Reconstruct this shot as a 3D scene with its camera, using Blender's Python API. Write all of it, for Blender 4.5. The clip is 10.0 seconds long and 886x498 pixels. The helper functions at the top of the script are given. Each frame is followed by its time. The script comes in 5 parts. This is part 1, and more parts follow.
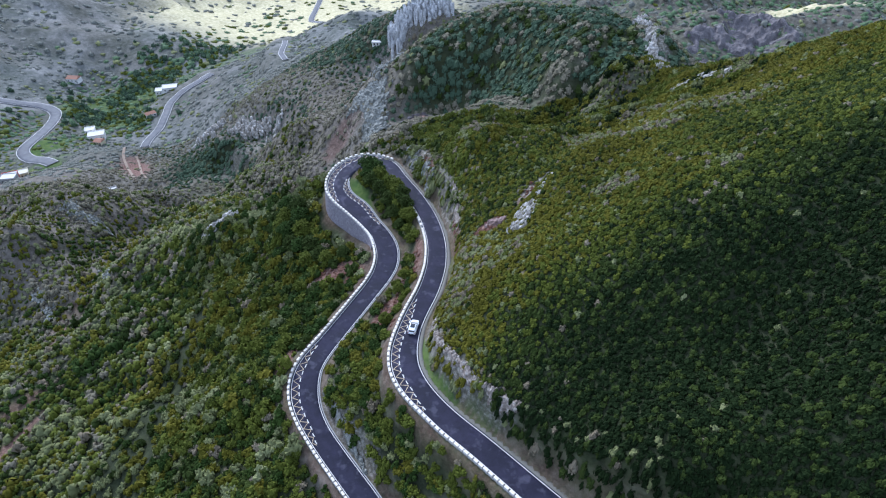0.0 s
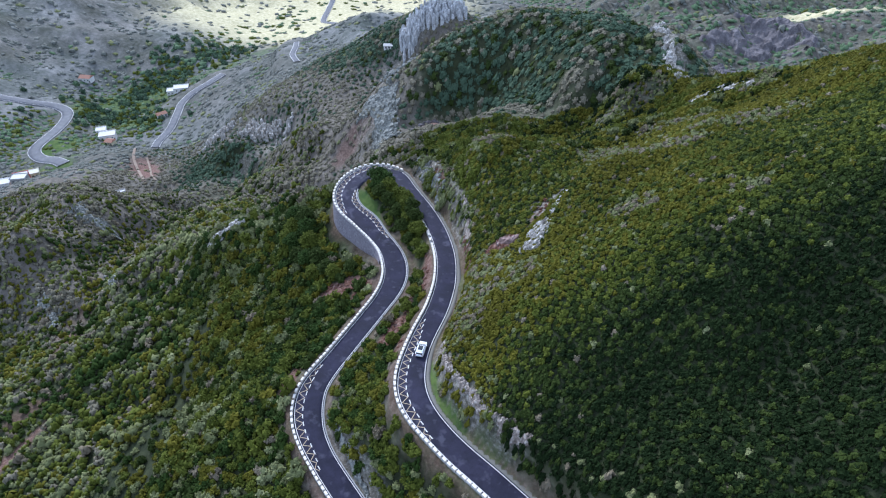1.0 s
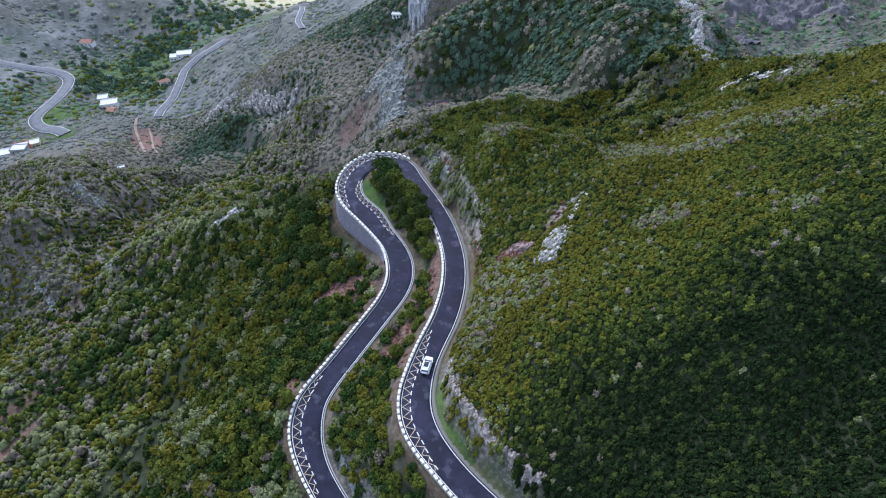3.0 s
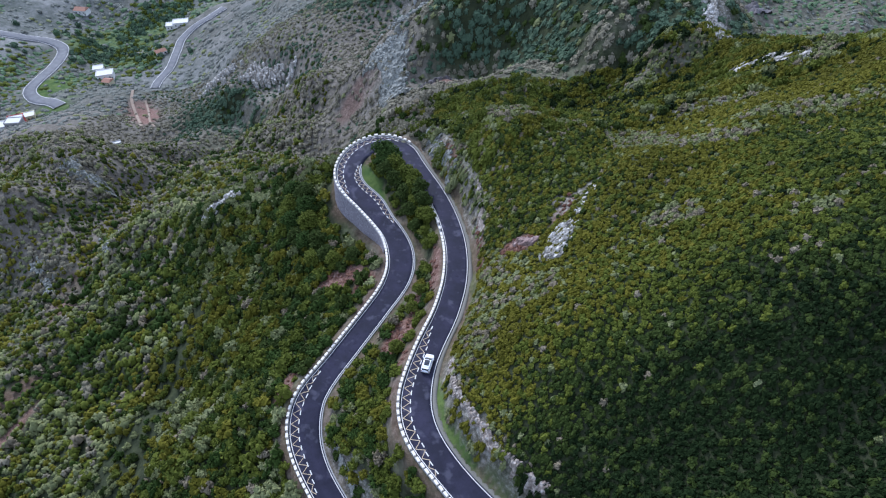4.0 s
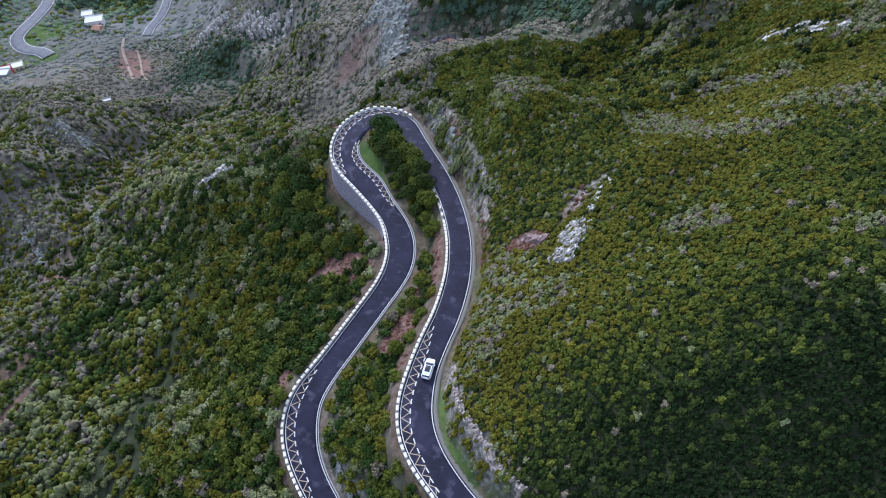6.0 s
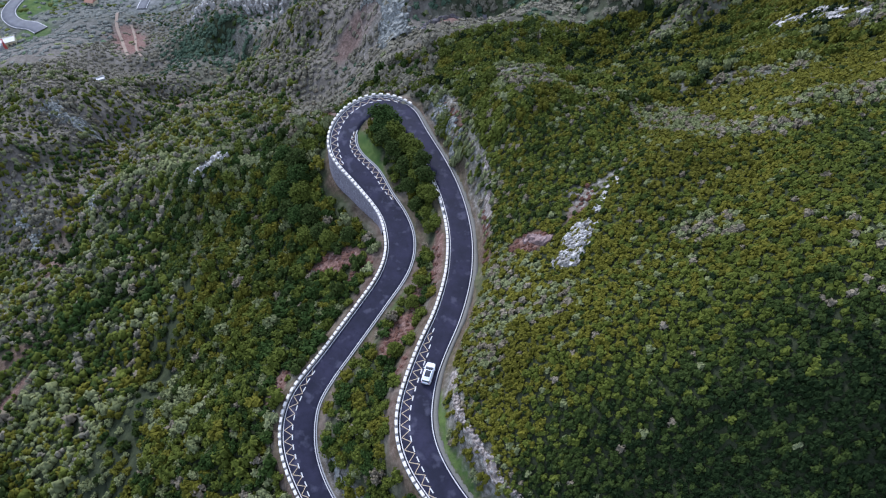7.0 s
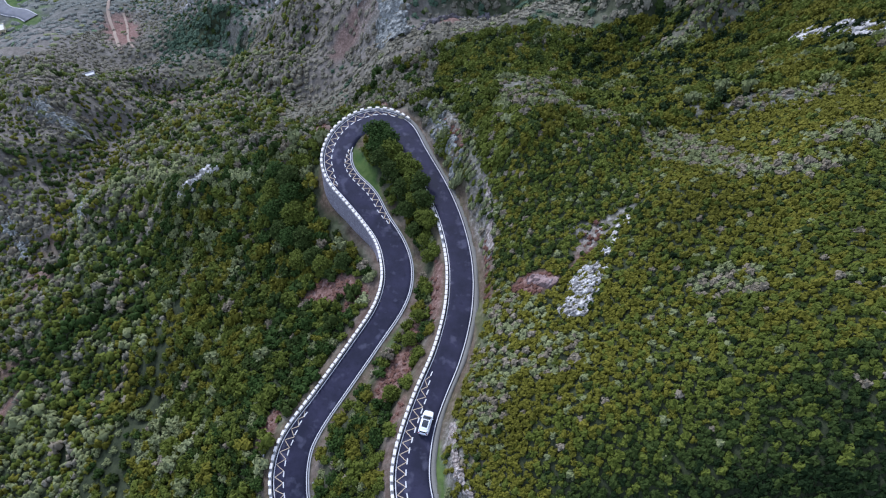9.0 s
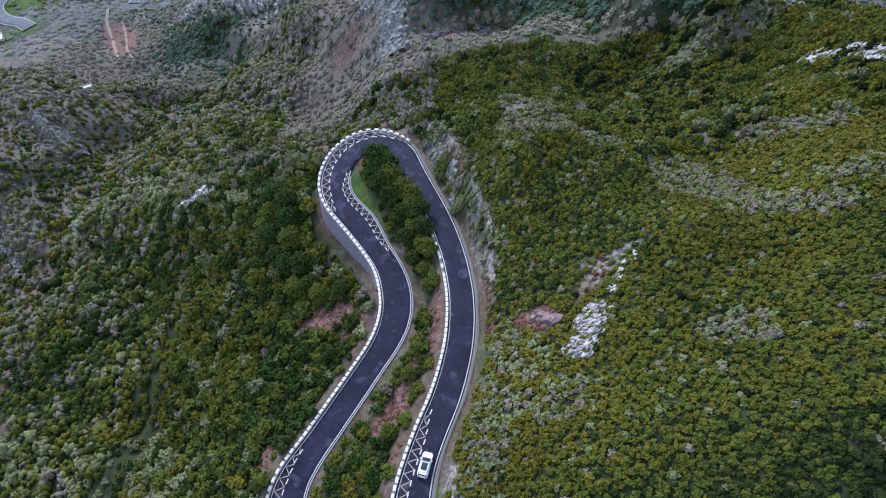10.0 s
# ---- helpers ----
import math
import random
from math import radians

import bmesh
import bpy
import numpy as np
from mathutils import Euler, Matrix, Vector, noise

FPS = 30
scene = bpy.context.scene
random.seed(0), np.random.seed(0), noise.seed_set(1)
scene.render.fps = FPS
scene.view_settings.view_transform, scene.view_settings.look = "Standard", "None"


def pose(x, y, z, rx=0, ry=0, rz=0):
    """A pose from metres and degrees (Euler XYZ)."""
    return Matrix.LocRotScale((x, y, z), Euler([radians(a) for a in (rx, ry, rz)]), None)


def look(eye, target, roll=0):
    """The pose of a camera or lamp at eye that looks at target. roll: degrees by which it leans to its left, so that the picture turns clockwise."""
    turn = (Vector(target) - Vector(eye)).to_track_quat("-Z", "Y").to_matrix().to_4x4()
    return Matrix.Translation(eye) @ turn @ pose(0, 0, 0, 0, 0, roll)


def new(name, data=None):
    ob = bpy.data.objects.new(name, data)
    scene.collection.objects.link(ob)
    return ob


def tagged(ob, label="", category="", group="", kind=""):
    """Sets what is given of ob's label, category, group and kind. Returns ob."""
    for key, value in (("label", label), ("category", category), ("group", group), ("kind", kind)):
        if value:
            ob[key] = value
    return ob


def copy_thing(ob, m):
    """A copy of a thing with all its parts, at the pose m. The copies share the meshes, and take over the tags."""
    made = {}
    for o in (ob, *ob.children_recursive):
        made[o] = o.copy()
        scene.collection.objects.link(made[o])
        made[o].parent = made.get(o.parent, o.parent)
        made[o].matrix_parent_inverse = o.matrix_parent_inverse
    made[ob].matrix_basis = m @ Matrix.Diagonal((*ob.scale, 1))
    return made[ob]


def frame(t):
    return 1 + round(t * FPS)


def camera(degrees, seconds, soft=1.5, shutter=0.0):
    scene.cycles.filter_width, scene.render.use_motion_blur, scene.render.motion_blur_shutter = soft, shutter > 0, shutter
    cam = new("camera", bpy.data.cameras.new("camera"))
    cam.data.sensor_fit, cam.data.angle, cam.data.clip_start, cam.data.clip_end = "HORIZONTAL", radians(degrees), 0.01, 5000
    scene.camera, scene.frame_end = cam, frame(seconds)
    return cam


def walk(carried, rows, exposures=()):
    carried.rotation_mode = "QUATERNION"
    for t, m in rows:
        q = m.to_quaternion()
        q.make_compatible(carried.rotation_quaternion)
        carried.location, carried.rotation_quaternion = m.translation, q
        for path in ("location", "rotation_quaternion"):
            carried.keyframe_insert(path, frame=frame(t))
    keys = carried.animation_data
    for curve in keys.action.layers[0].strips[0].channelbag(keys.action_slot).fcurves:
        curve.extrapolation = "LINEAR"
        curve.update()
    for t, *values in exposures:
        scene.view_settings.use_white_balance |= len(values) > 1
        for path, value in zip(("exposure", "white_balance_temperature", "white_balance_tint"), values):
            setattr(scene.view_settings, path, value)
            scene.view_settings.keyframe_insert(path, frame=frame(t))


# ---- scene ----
cam = camera(72.0, 10.0, soft=1.2)
PATH = [
    (0, (0.138, -1.137, 104.709), (0.135, 0.39, 103.416), 0.3),
    (0.5, (0.068, 1.913, 104.874), (0.046, 3.439, 103.582), 0.3),
    (1, (-0.047, 5.096, 104.995), (-0.081, 6.621, 103.702), 0.3),
    (1.5, (-0.141, 8.369, 104.969), (-0.184, 9.881, 103.662), 0.3),
    (2, (-0.301, 11.66, 105.118), (-0.351, 13.155, 103.789), 0.3),
    (2.5, (-0.432, 15.073, 105.15), (-0.487, 16.548, 103.801), 0.3),
    (4, (-0.726, 25.364, 105.629), (-0.787, 26.739, 104.178), 0.3),
    (4.5, (-0.857, 28.632, 105.801), (-0.92, 29.974, 104.319), 0.3),
    (5, (-0.873, 32.015, 106.073), (-0.937, 33.321, 104.56), 0.2),
    (5.5, (-0.939, 35.351, 106.267), (-1.005, 36.621, 104.724), 0.1),
    (7, (-1.242, 45.123, 106.752), (-1.309, 46.284, 105.125), -0.0),
    (7.5, (-1.387, 48.285, 106.848), (-1.452, 49.411, 105.196), 0.0),
    (8, (-1.387, 51.517, 107.009), (-1.453, 52.621, 105.342), -0.1),
    (8.5, (-1.409, 54.815, 107.041), (-1.478, 55.919, 105.374), -0.1),
    (9, (-1.539, 57.949, 107.203), (-1.607, 59.054, 105.537), -0.1),
    (9.5, (-1.627, 61.189, 107.277), (-1.696, 62.294, 105.612), -0.1),
    (10, (-1.741, 64.385, 107.357), (-1.813, 65.497, 105.696), -0.2),
]
walk(cam, [(t, look(eye, target, roll)) for t, eye, target, roll in PATH], [(0.0, 0.74, 4980, 13), (2.5, 0.72, 5000, 13), (4.0, 0.69, 5050, 14), (7.0, 0.63, 5080, 16), (10.0, 0.61, 5000, 17)])

# ---- light: a bright broken overcast, the sun veiled by thin cloud, ahead and to the left ----
SUN_ELEVATION, SUN_AZIMUTH = 36.0, -30.0          # degrees; the azimuth is counted from straight ahead, to the right
sky_world = bpy.data.worlds.new("sky")
scene.world = sky_world
sky_world.use_nodes = True
sky = sky_world.node_tree.nodes.new("ShaderNodeTexSky")
sky.sky_type, sky.sun_disc = "NISHITA", False
sky.sun_elevation, sky.sun_rotation = radians(SUN_ELEVATION), radians(SUN_AZIMUTH)
sky.air_density, sky.dust_density, sky.ozone_density = 1.0, 2.5, 1.0
sky_back = sky_world.node_tree.nodes["Background"]
sky_back.inputs["Strength"].default_value = 0.112
cloud = sky_world.node_tree.nodes.new("ShaderNodeMix")                # thin even cloud over the blue
cloud.data_type, cloud.inputs[0].default_value, cloud.inputs[7].default_value = "RGBA", 0.55, (8.8, 9.2, 9.9, 1)
sky_world.node_tree.links.new(sky.outputs[0], cloud.inputs[6])
sky_world.node_tree.links.new(cloud.outputs[2], sky_back.inputs["Color"])
sun = new("sun", bpy.data.lights.new("sun", "SUN"))
sun.data.energy, sun.data.angle, sun.data.color = 2.5, radians(10), (1.0, 0.93, 0.82)
e, a = radians(SUN_ELEVATION), radians(SUN_AZIMUTH)
sun.matrix_world = look((math.sin(a) * math.cos(e) * 500, math.cos(a) * math.cos(e) * 500, math.sin(e) * 500), (0, 0, 0))


# ---- materials ----
def material(name, roughness=0.7, metallic=0.0, specular=0.4):
    mat = bpy.data.materials.new(name)
    mat.use_nodes = True
    b = mat.node_tree.nodes["Principled BSDF"]
    b.inputs["Roughness"].default_value, b.inputs["Metallic"].default_value = roughness, metallic
    b.inputs["Specular IOR Level"].default_value = specular
    return mat, mat.node_tree.nodes, mat.node_tree.links, b


def noise_node(nodes, links, size, detail=4.0, rough=0.6, coords="Object"):
    """A noise whose bumps are about `size` metres."""
    n, c = nodes.new("ShaderNodeTexNoise"), nodes.new("ShaderNodeTexCoord")
    n.inputs["Scale"].default_value, n.inputs["Detail"].default_value, n.inputs["Roughness"].default_value = 1.0 / size, detail, rough
    links.new(c.outputs[coords], n.inputs["Vector"])
    return n.outputs["Fac"]


def ramp(nodes, links, factor, *stops):
    r = nodes.new("ShaderNodeValToRGB")
    e = r.color_ramp.elements
    while len(e) < len(stops):
        e.new(0.5)
    for k, (at, colour) in enumerate(stops):
        e[k].position, e[k].color = at, (*colour, 1)
    links.new(factor, r.inputs["Fac"])
    return r.outputs["Color"]


def mix(nodes, links, factor, a, b, blend="MIX"):
    m = nodes.new("ShaderNodeMix")
    m.data_type, m.blend_type = "RGBA", blend
    for socket, value in ((m.inputs[0], factor), (m.inputs[6], a), (m.inputs[7], b)):
        if hasattr(value, "links"):
            links.new(value, socket)
        else:
            socket.default_value = value if isinstance(value, float) else (*value, 1)
    return m.outputs[2]


def bump(nodes, links, b, height_socket, strength, distance):
    n = nodes.new("ShaderNodeBump")
    n.inputs["Strength"].default_value, n.inputs["Distance"].default_value = strength, distance
    links.new(height_socket, n.inputs["Height"])
    links.new(n.outputs[0], b.inputs["Normal"])


def attribute(nodes, name):
    n = nodes.new("ShaderNodeAttribute")
    n.attribute_name = name
    return n.outputs["Fac"]


def plain(name, a, b_colour, size=0.3, roughness=0.7, metallic=0.0, relief=0.0, specular=0.4):
    """Two close colours mottled at two scales, with fine relief."""
    mat, nodes, links, b = material(name, roughness, metallic, specular)
    f = noise_node(nodes, links, size)
    g = noise_node(nodes, links, size * 7)
    c = mix(nodes, links, f, a, b_colour)
    c = mix(nodes, links, g, c, mix(nodes, links, 0.35, c, b_colour))
    links.new(c, b.inputs["Base Color"])
    if relief:
        bump(nodes, links, b, f, 0.6, relief)
    return mat


def foliage(name, dark, mid, light, patch=22.0):
    """Leaves: each tuft a little different, each bush too, and patches over the slope."""
    mat, nodes, links, b = material(name, 0.75, 0.0, 0.05)
    island = nodes.new("ShaderNodeNewGeometry").outputs["Random Per Island"]
    c = ramp(nodes, links, island, (0.0, dark), (0.5, mid), (1.0, light))
    tint = ramp(nodes, links, attribute(nodes, "leaf_tint"), (0.0, dark), (0.55, mid), (1.0, light))
    c = mix(nodes, links, 0.62, c, mid)
    c = mix(nodes, links, 0.45, c, tint)
    g = noise_node(nodes, links, patch, 3.0)
    wide = ramp(nodes, links, g, (0.34, dark), (0.5, mid), (0.68, light))
    c = mix(nodes, links, 0.38, c, wide)
    links.new(c, b.inputs["Base Color"])
    bump(nodes, links, b, noise_node(nodes, links, 0.13, 3.0), 0.8, 0.08)
    return mat


OLIVE = foliage("olive leaves", (0.047, 0.046, 0.006), (0.093, 0.089, 0.010), (0.164, 0.146, 0.018))
GREEN = foliage("green leaves", (0.036, 0.047, 0.007), (0.073, 0.086, 0.012), (0.124, 0.138, 0.022))
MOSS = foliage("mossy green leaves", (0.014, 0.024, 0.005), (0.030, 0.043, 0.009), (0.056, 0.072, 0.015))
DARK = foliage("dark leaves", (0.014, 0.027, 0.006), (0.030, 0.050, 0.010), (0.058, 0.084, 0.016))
GREY = foliage("grey-green leaves", (0.090, 0.100, 0.036), (0.150, 0.160, 0.066), (0.228, 0.238, 0.116))
DRY = foliage("dry twigs", (0.090, 0.074, 0.046), (0.17, 0.142, 0.094), (0.29, 0.25, 0.175))
# The two valley leaf colours are paled and greyed for distance haze.
HAZY_VALLEY_HEATH = foliage("hazy dry valley heath", (0.085, 0.090, 0.072), (0.138, 0.142, 0.118), (0.20, 0.20, 0.172), 60.0)
HAZY_GREEN = foliage("hazy valley leaves", (0.052, 0.085, 0.042), (0.09, 0.135, 0.068), (0.14, 0.19, 0.10), 40.0)
# Darkest leaf tone: carries painted shade on the big hill's flank, and dark clumps.
DEEP = foliage("shade-deep green leaves", (0.005, 0.010, 0.003), (0.010, 0.018, 0.005), (0.021, 0.033, 0.009))
RUST = foliage("rust-red dry bracken", (0.055, 0.027, 0.018), (0.12, 0.060, 0.042), (0.205, 0.118, 0.085), 8.0)
HEATH = foliage("brown-green heath", (0.112, 0.101, 0.067), (0.168, 0.152, 0.104), (0.240, 0.216, 0.154))
# Dark green leaves with a blue haze tint mixed into their colour.
HAZY_WOOD = foliage("haze-tinted far wood", (0.030, 0.051, 0.031), (0.060, 0.090, 0.053), (0.102, 0.136, 0.082), 30.0)
BARK = plain("bark", (0.07, 0.05, 0.035), (0.13, 0.10, 0.075), 0.2, 0.9, 0, 0.02)
WHITEWASH = plain("whitewashed stone", (0.74, 0.69, 0.61), (0.54, 0.49, 0.42), 0.25, 0.8, 0, 0.01)
CONCRETE = plain("weathered concrete", (0.34, 0.33, 0.31), (0.24, 0.23, 0.22), 0.5, 0.85, 0, 0.01)
LINE_PAINT = plain("road paint", (0.66, 0.64, 0.60), (0.44, 0.42, 0.40), 0.5, 0.6)
HATCH_PAINT = plain("worn cream road paint", (0.55, 0.43, 0.27), (0.32, 0.25, 0.165), 0.6, 0.65)
GRAVEL = plain("verge gravel", (0.20, 0.185, 0.16), (0.11, 0.105, 0.085), 0.35, 0.95, 0, 0.03)
DIRT_TRACK = plain("pale dirt", (0.27, 0.205, 0.15), (0.19, 0.14, 0.10), 1.2, 0.95, 0, 0.03)


def asphalt_material(name, dark, light):
    mat, nodes, links, b = material(name, 0.7, 0.0, 0.10)
    fine, wide, stain = noise_node(nodes, links, 0.06, 2.0), noise_node(nodes, links, 5.0, 5.0, 0.65), noise_node(nodes, links, 1.1, 4.0)
    c = ramp(nodes, links, wide, (0.38, dark), (0.66, light))
    c = mix(nodes, links, fine, c, mix(nodes, links, 0.25, c, (0.05, 0.05, 0.065)))
    c = mix(nodes, links, ramp(nodes, links, stain, (0.56, (0, 0, 0)), (0.72, (0.5, 0.5, 0.5))), c, dark)
    scuff = noise_node(nodes, links, 2.4, 3.0, 0.5)
    c = mix(nodes, links, ramp(nodes, links, scuff, (0.56, (0, 0, 0)), (0.68, (0.9, 0.9, 0.9))), c, mix(nodes, links, 0.42, c, (0.10, 0.096, 0.13)))
    links.new(c, b.inputs["Base Color"])
    rough = nodes.new("ShaderNodeMapRange")
    rough.inputs["To Min"].default_value, rough.inputs["To Max"].default_value = 0.5, 0.85
    links.new(wide, rough.inputs["Value"])
    links.new(rough.outputs[0], b.inputs["Roughness"])
    bump(nodes, links, b, fine, 0.3, 0.01)
    return mat


ASPHALT = asphalt_material("damp dark asphalt", (0.008, 0.008, 0.018), (0.024, 0.022, 0.042))
GREY_ASPHALT = asphalt_material("grey asphalt", (0.10, 0.10, 0.105), (0.16, 0.16, 0.16))


def rock_material(name, dark, mid, light, size=1.2):
    mat, nodes, links, b = material(name, 0.9, 0.0, 0.2)
    n, w = noise_node(nodes, links, size, 8.0, 0.7), noise_node(nodes, links, size * 6, 4.0)
    c = ramp(nodes, links, n, (0.34, dark), (0.5, mid), (0.64, light))
    c = mix(nodes, links, ramp(nodes, links, w, (0.48, (0, 0, 0)), (0.62, (0.6, 0.6, 0.6))), c, mid)
    links.new(c, b.inputs["Base Color"])
    bump(nodes, links, b, n, 0.9, size * 0.25)
    return mat


PALE_ROCK = rock_material("pale lichened rock", (0.13, 0.115, 0.09), (0.36, 0.335, 0.295), (0.66, 0.63, 0.58))
GREY_ROCK = rock_material("grey lichened rock", (0.085, 0.085, 0.07), (0.19, 0.19, 0.165), (0.36, 0.36, 0.32))
CUT_ROCK = rock_material("road-cut rock", (0.10, 0.078, 0.06), (0.25, 0.208, 0.172), (0.50, 0.45, 0.395), 0.8)
RED_ROCK = rock_material("reddish rock", (0.11, 0.072, 0.062), (0.21, 0.145, 0.128), (0.34, 0.26, 0.235))
WHITE_ROCK = rock_material("white columnar rock", (0.16, 0.16, 0.16), (0.44, 0.44, 0.43), (0.78, 0.77, 0.76), 2.2)
SLATE_ROCK = rock_material("grey-brown mountain rock", (0.075, 0.066, 0.068), (0.125, 0.112, 0.112), (0.19, 0.17, 0.168), 6.0)
MASONRY = rock_material("grey masonry", (0.11, 0.097, 0.105), (0.21, 0.19, 0.205), (0.33, 0.305, 0.32), 0.5)


def ground_material():
    """Soil and humus with scrub, red earth, scree and grass where the land bears them, and far off painted haze and sun
    on dry grass.
    """
    mat, nodes, links, b = material("mountain ground", 0.95, 0.0, 0.15)
    fine, mid, wide = noise_node(nodes, links, 0.5, 5.0), noise_node(nodes, links, 4.0, 6.0, 0.65), noise_node(nodes, links, 38.0, 5.0)
    c = ramp(nodes, links, mid, (0.36, (0.034, 0.031, 0.020)), (0.5, (0.085, 0.078, 0.056)), (0.66, (0.18, 0.165, 0.13)))
    scrub = ramp(nodes, links, mid, (0.36, (0.026, 0.036, 0.014)), (0.5, (0.065, 0.078, 0.032)), (0.66, (0.14, 0.145, 0.085)))
    c = mix(nodes, links, ramp(nodes, links, wide, (0.42, (0, 0, 0)), (0.58, (1, 1, 1))), c, scrub)
    grit = noise_node(nodes, links, 0.9, 8.0, 0.75)
    soil = ramp(nodes, links, grit, (0.35, (0.075, 0.040, 0.030)), (0.5, (0.16, 0.085, 0.065)), (0.65, (0.30, 0.20, 0.165)))
    blotch = mix(nodes, links, 0.5, mid, grit)
    heath = ramp(nodes, links, blotch, (0.38, (0.070, 0.060, 0.046)), (0.5, (0.138, 0.119, 0.096)), (0.62, (0.22, 0.193, 0.16)))
    scree = ramp(nodes, links, grit, (0.36, (0.07, 0.062, 0.045)), (0.5, (0.17, 0.155, 0.125)), (0.62, (0.40, 0.375, 0.33)))
    grass = ramp(nodes, links, mid, (0.35, (0.035, 0.075, 0.012)), (0.65, (0.10, 0.14, 0.03)))
    # Far dry grass, its colour raised to stand in for breaking sun.
    sunlit_grass = ramp(nodes, links, mid, (0.35, (0.42, 0.37, 0.19)), (0.65, (0.72, 0.64, 0.40)))
    # A very dark green-brown for the ground under closed scrub.
    scrub_floor = ramp(nodes, links, mid, (0.36, (0.012, 0.017, 0.006)), (0.64, (0.036, 0.044, 0.016)))
    broad = mix(nodes, links, 0.55, mix(nodes, links, 0.4, mid, grit), wide)
    # Dry heath of the far slopes, paler and greyer with haze in its colour.
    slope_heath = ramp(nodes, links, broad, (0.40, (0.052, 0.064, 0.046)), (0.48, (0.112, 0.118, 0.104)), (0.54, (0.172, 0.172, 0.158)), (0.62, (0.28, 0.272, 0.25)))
    for name, colour in (("heath", heath), ("hazy_heath", slope_heath), ("sunlit_grass", sunlit_grass), ("grass", grass), ("scrub_floor", scrub_floor), ("soil", soil), ("scree", scree)):
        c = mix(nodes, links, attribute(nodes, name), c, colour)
    c = mix(nodes, links, fine, c, mix(nodes, links, 0.4, c, (0.03, 0.03, 0.02)))
    links.new(c, b.inputs["Base Color"])
    bump(nodes, links, b, mid, 0.8, 0.8)
    return mat


GROUND = ground_material()
CAR_WHITE = plain("white car paint", (0.80, 0.80, 0.80), (0.76, 0.77, 0.78), 0.8, 0.22, 0.0, 0, 0.6)
CAR_GLASS = plain("dark car glass", (0.012, 0.013, 0.016), (0.018, 0.02, 0.024), 0.5, 0.06, 0.0, 0, 0.8)
RUBBER = plain("tyre rubber", (0.015, 0.015, 0.016), (0.03, 0.03, 0.03), 0.1, 0.85)
ALLOY = plain("alloy", (0.55, 0.56, 0.58), (0.45, 0.46, 0.48), 0.1, 0.3, 0.9)
TRIM = plain("black car plastic", (0.02, 0.02, 0.02), (0.035, 0.035, 0.035), 0.1, 0.6)
LAMP_CLEAR = plain("clear lamp glass", (0.65, 0.67, 0.70), (0.5, 0.52, 0.55), 0.1, 0.12)
LAMP_RED = plain("red lamp glass", (0.30, 0.010, 0.012), (0.22, 0.008, 0.01), 0.1, 0.15)
PLASTER = plain("white plaster", (0.78, 0.76, 0.72), (0.66, 0.63, 0.58), 1.5, 0.85)
CREAM = plain("cream plaster", (0.66, 0.60, 0.40), (0.55, 0.48, 0.32), 1.5, 0.85)
RED_PAINT = plain("red painted wall", (0.42, 0.045, 0.035), (0.33, 0.04, 0.03), 1.5, 0.8)
ROOF_TILE = plain("clay roof", (0.38, 0.20, 0.13), (0.28, 0.15, 0.10), 0.8, 0.9)
ROOF_FLAT = plain("pale flat roof", (0.62, 0.60, 0.56), (0.48, 0.46, 0.43), 1.2, 0.9)
WINDOW_DARK = plain("dark window glass", (0.03, 0.035, 0.04), (0.05, 0.055, 0.06), 0.5, 0.1)


# ---- the lie of the land ----
def hash01(ix, iy, seed):
    """A repeatable random number from 0 to 1 for each lattice point."""
    h = (ix.astype(np.int64) * 374761393 + iy.astype(np.int64) * 668265263 + seed * 974634541) & 0xFFFFFFFF
    h = ((h ^ (h >> 13)) * 1274126177) & 0xFFFFFFFF
    return ((h ^ (h >> 16)) & 0xFFFFFF) / float(0x1000000)


def value_noise(x, y, seed=0):
    ix, iy = np.floor(x), np.floor(y)
    fx, fy = x - ix, y - iy
    fx, fy = fx * fx * (3 - 2 * fx), fy * fy * (3 - 2 * fy)
    a, b = hash01(ix, iy, seed), hash01(ix + 1, iy, seed)
    c, d = hash01(ix, iy + 1, seed), hash01(ix + 1, iy + 1, seed)
    return (a + (b - a) * fx) * (1 - fy) + (c + (d - c) * fx) * fy


def fbm(x, y, size, octaves=4, seed=0):
    """Rolling noise about 0, from about -1 to 1, whose largest bumps are `size` metres."""
    total, gain, norm = 0.0, 1.0, 0.0
    for n in range(octaves):
        k = 2.03 ** n / size
        total = total + gain * (2 * value_noise(x * k + 17.3 * n, y * k - 9.1 * n, seed + n) - 1)
        norm, gain = norm + gain, gain * 0.5
    return total / norm


def ridged(x, y, size, octaves=4, seed=0):
    """Sharp crests and gullies, from 0 to 1."""
    total, gain, norm = 0.0, 1.0, 0.0
    for n in range(octaves):
        k = 2.1 ** n / size
        total = total + gain * (1 - np.abs(2 * value_noise(x * k + 5.7 * n, y * k + 3.3 * n, seed + n) - 1))
        norm, gain = norm + gain, gain * 0.5
    return total / norm


def smooth(a, b, v):
    v = np.clip((v - a) / (b - a), 0, 1)
    return v * v * (3 - 2 * v)


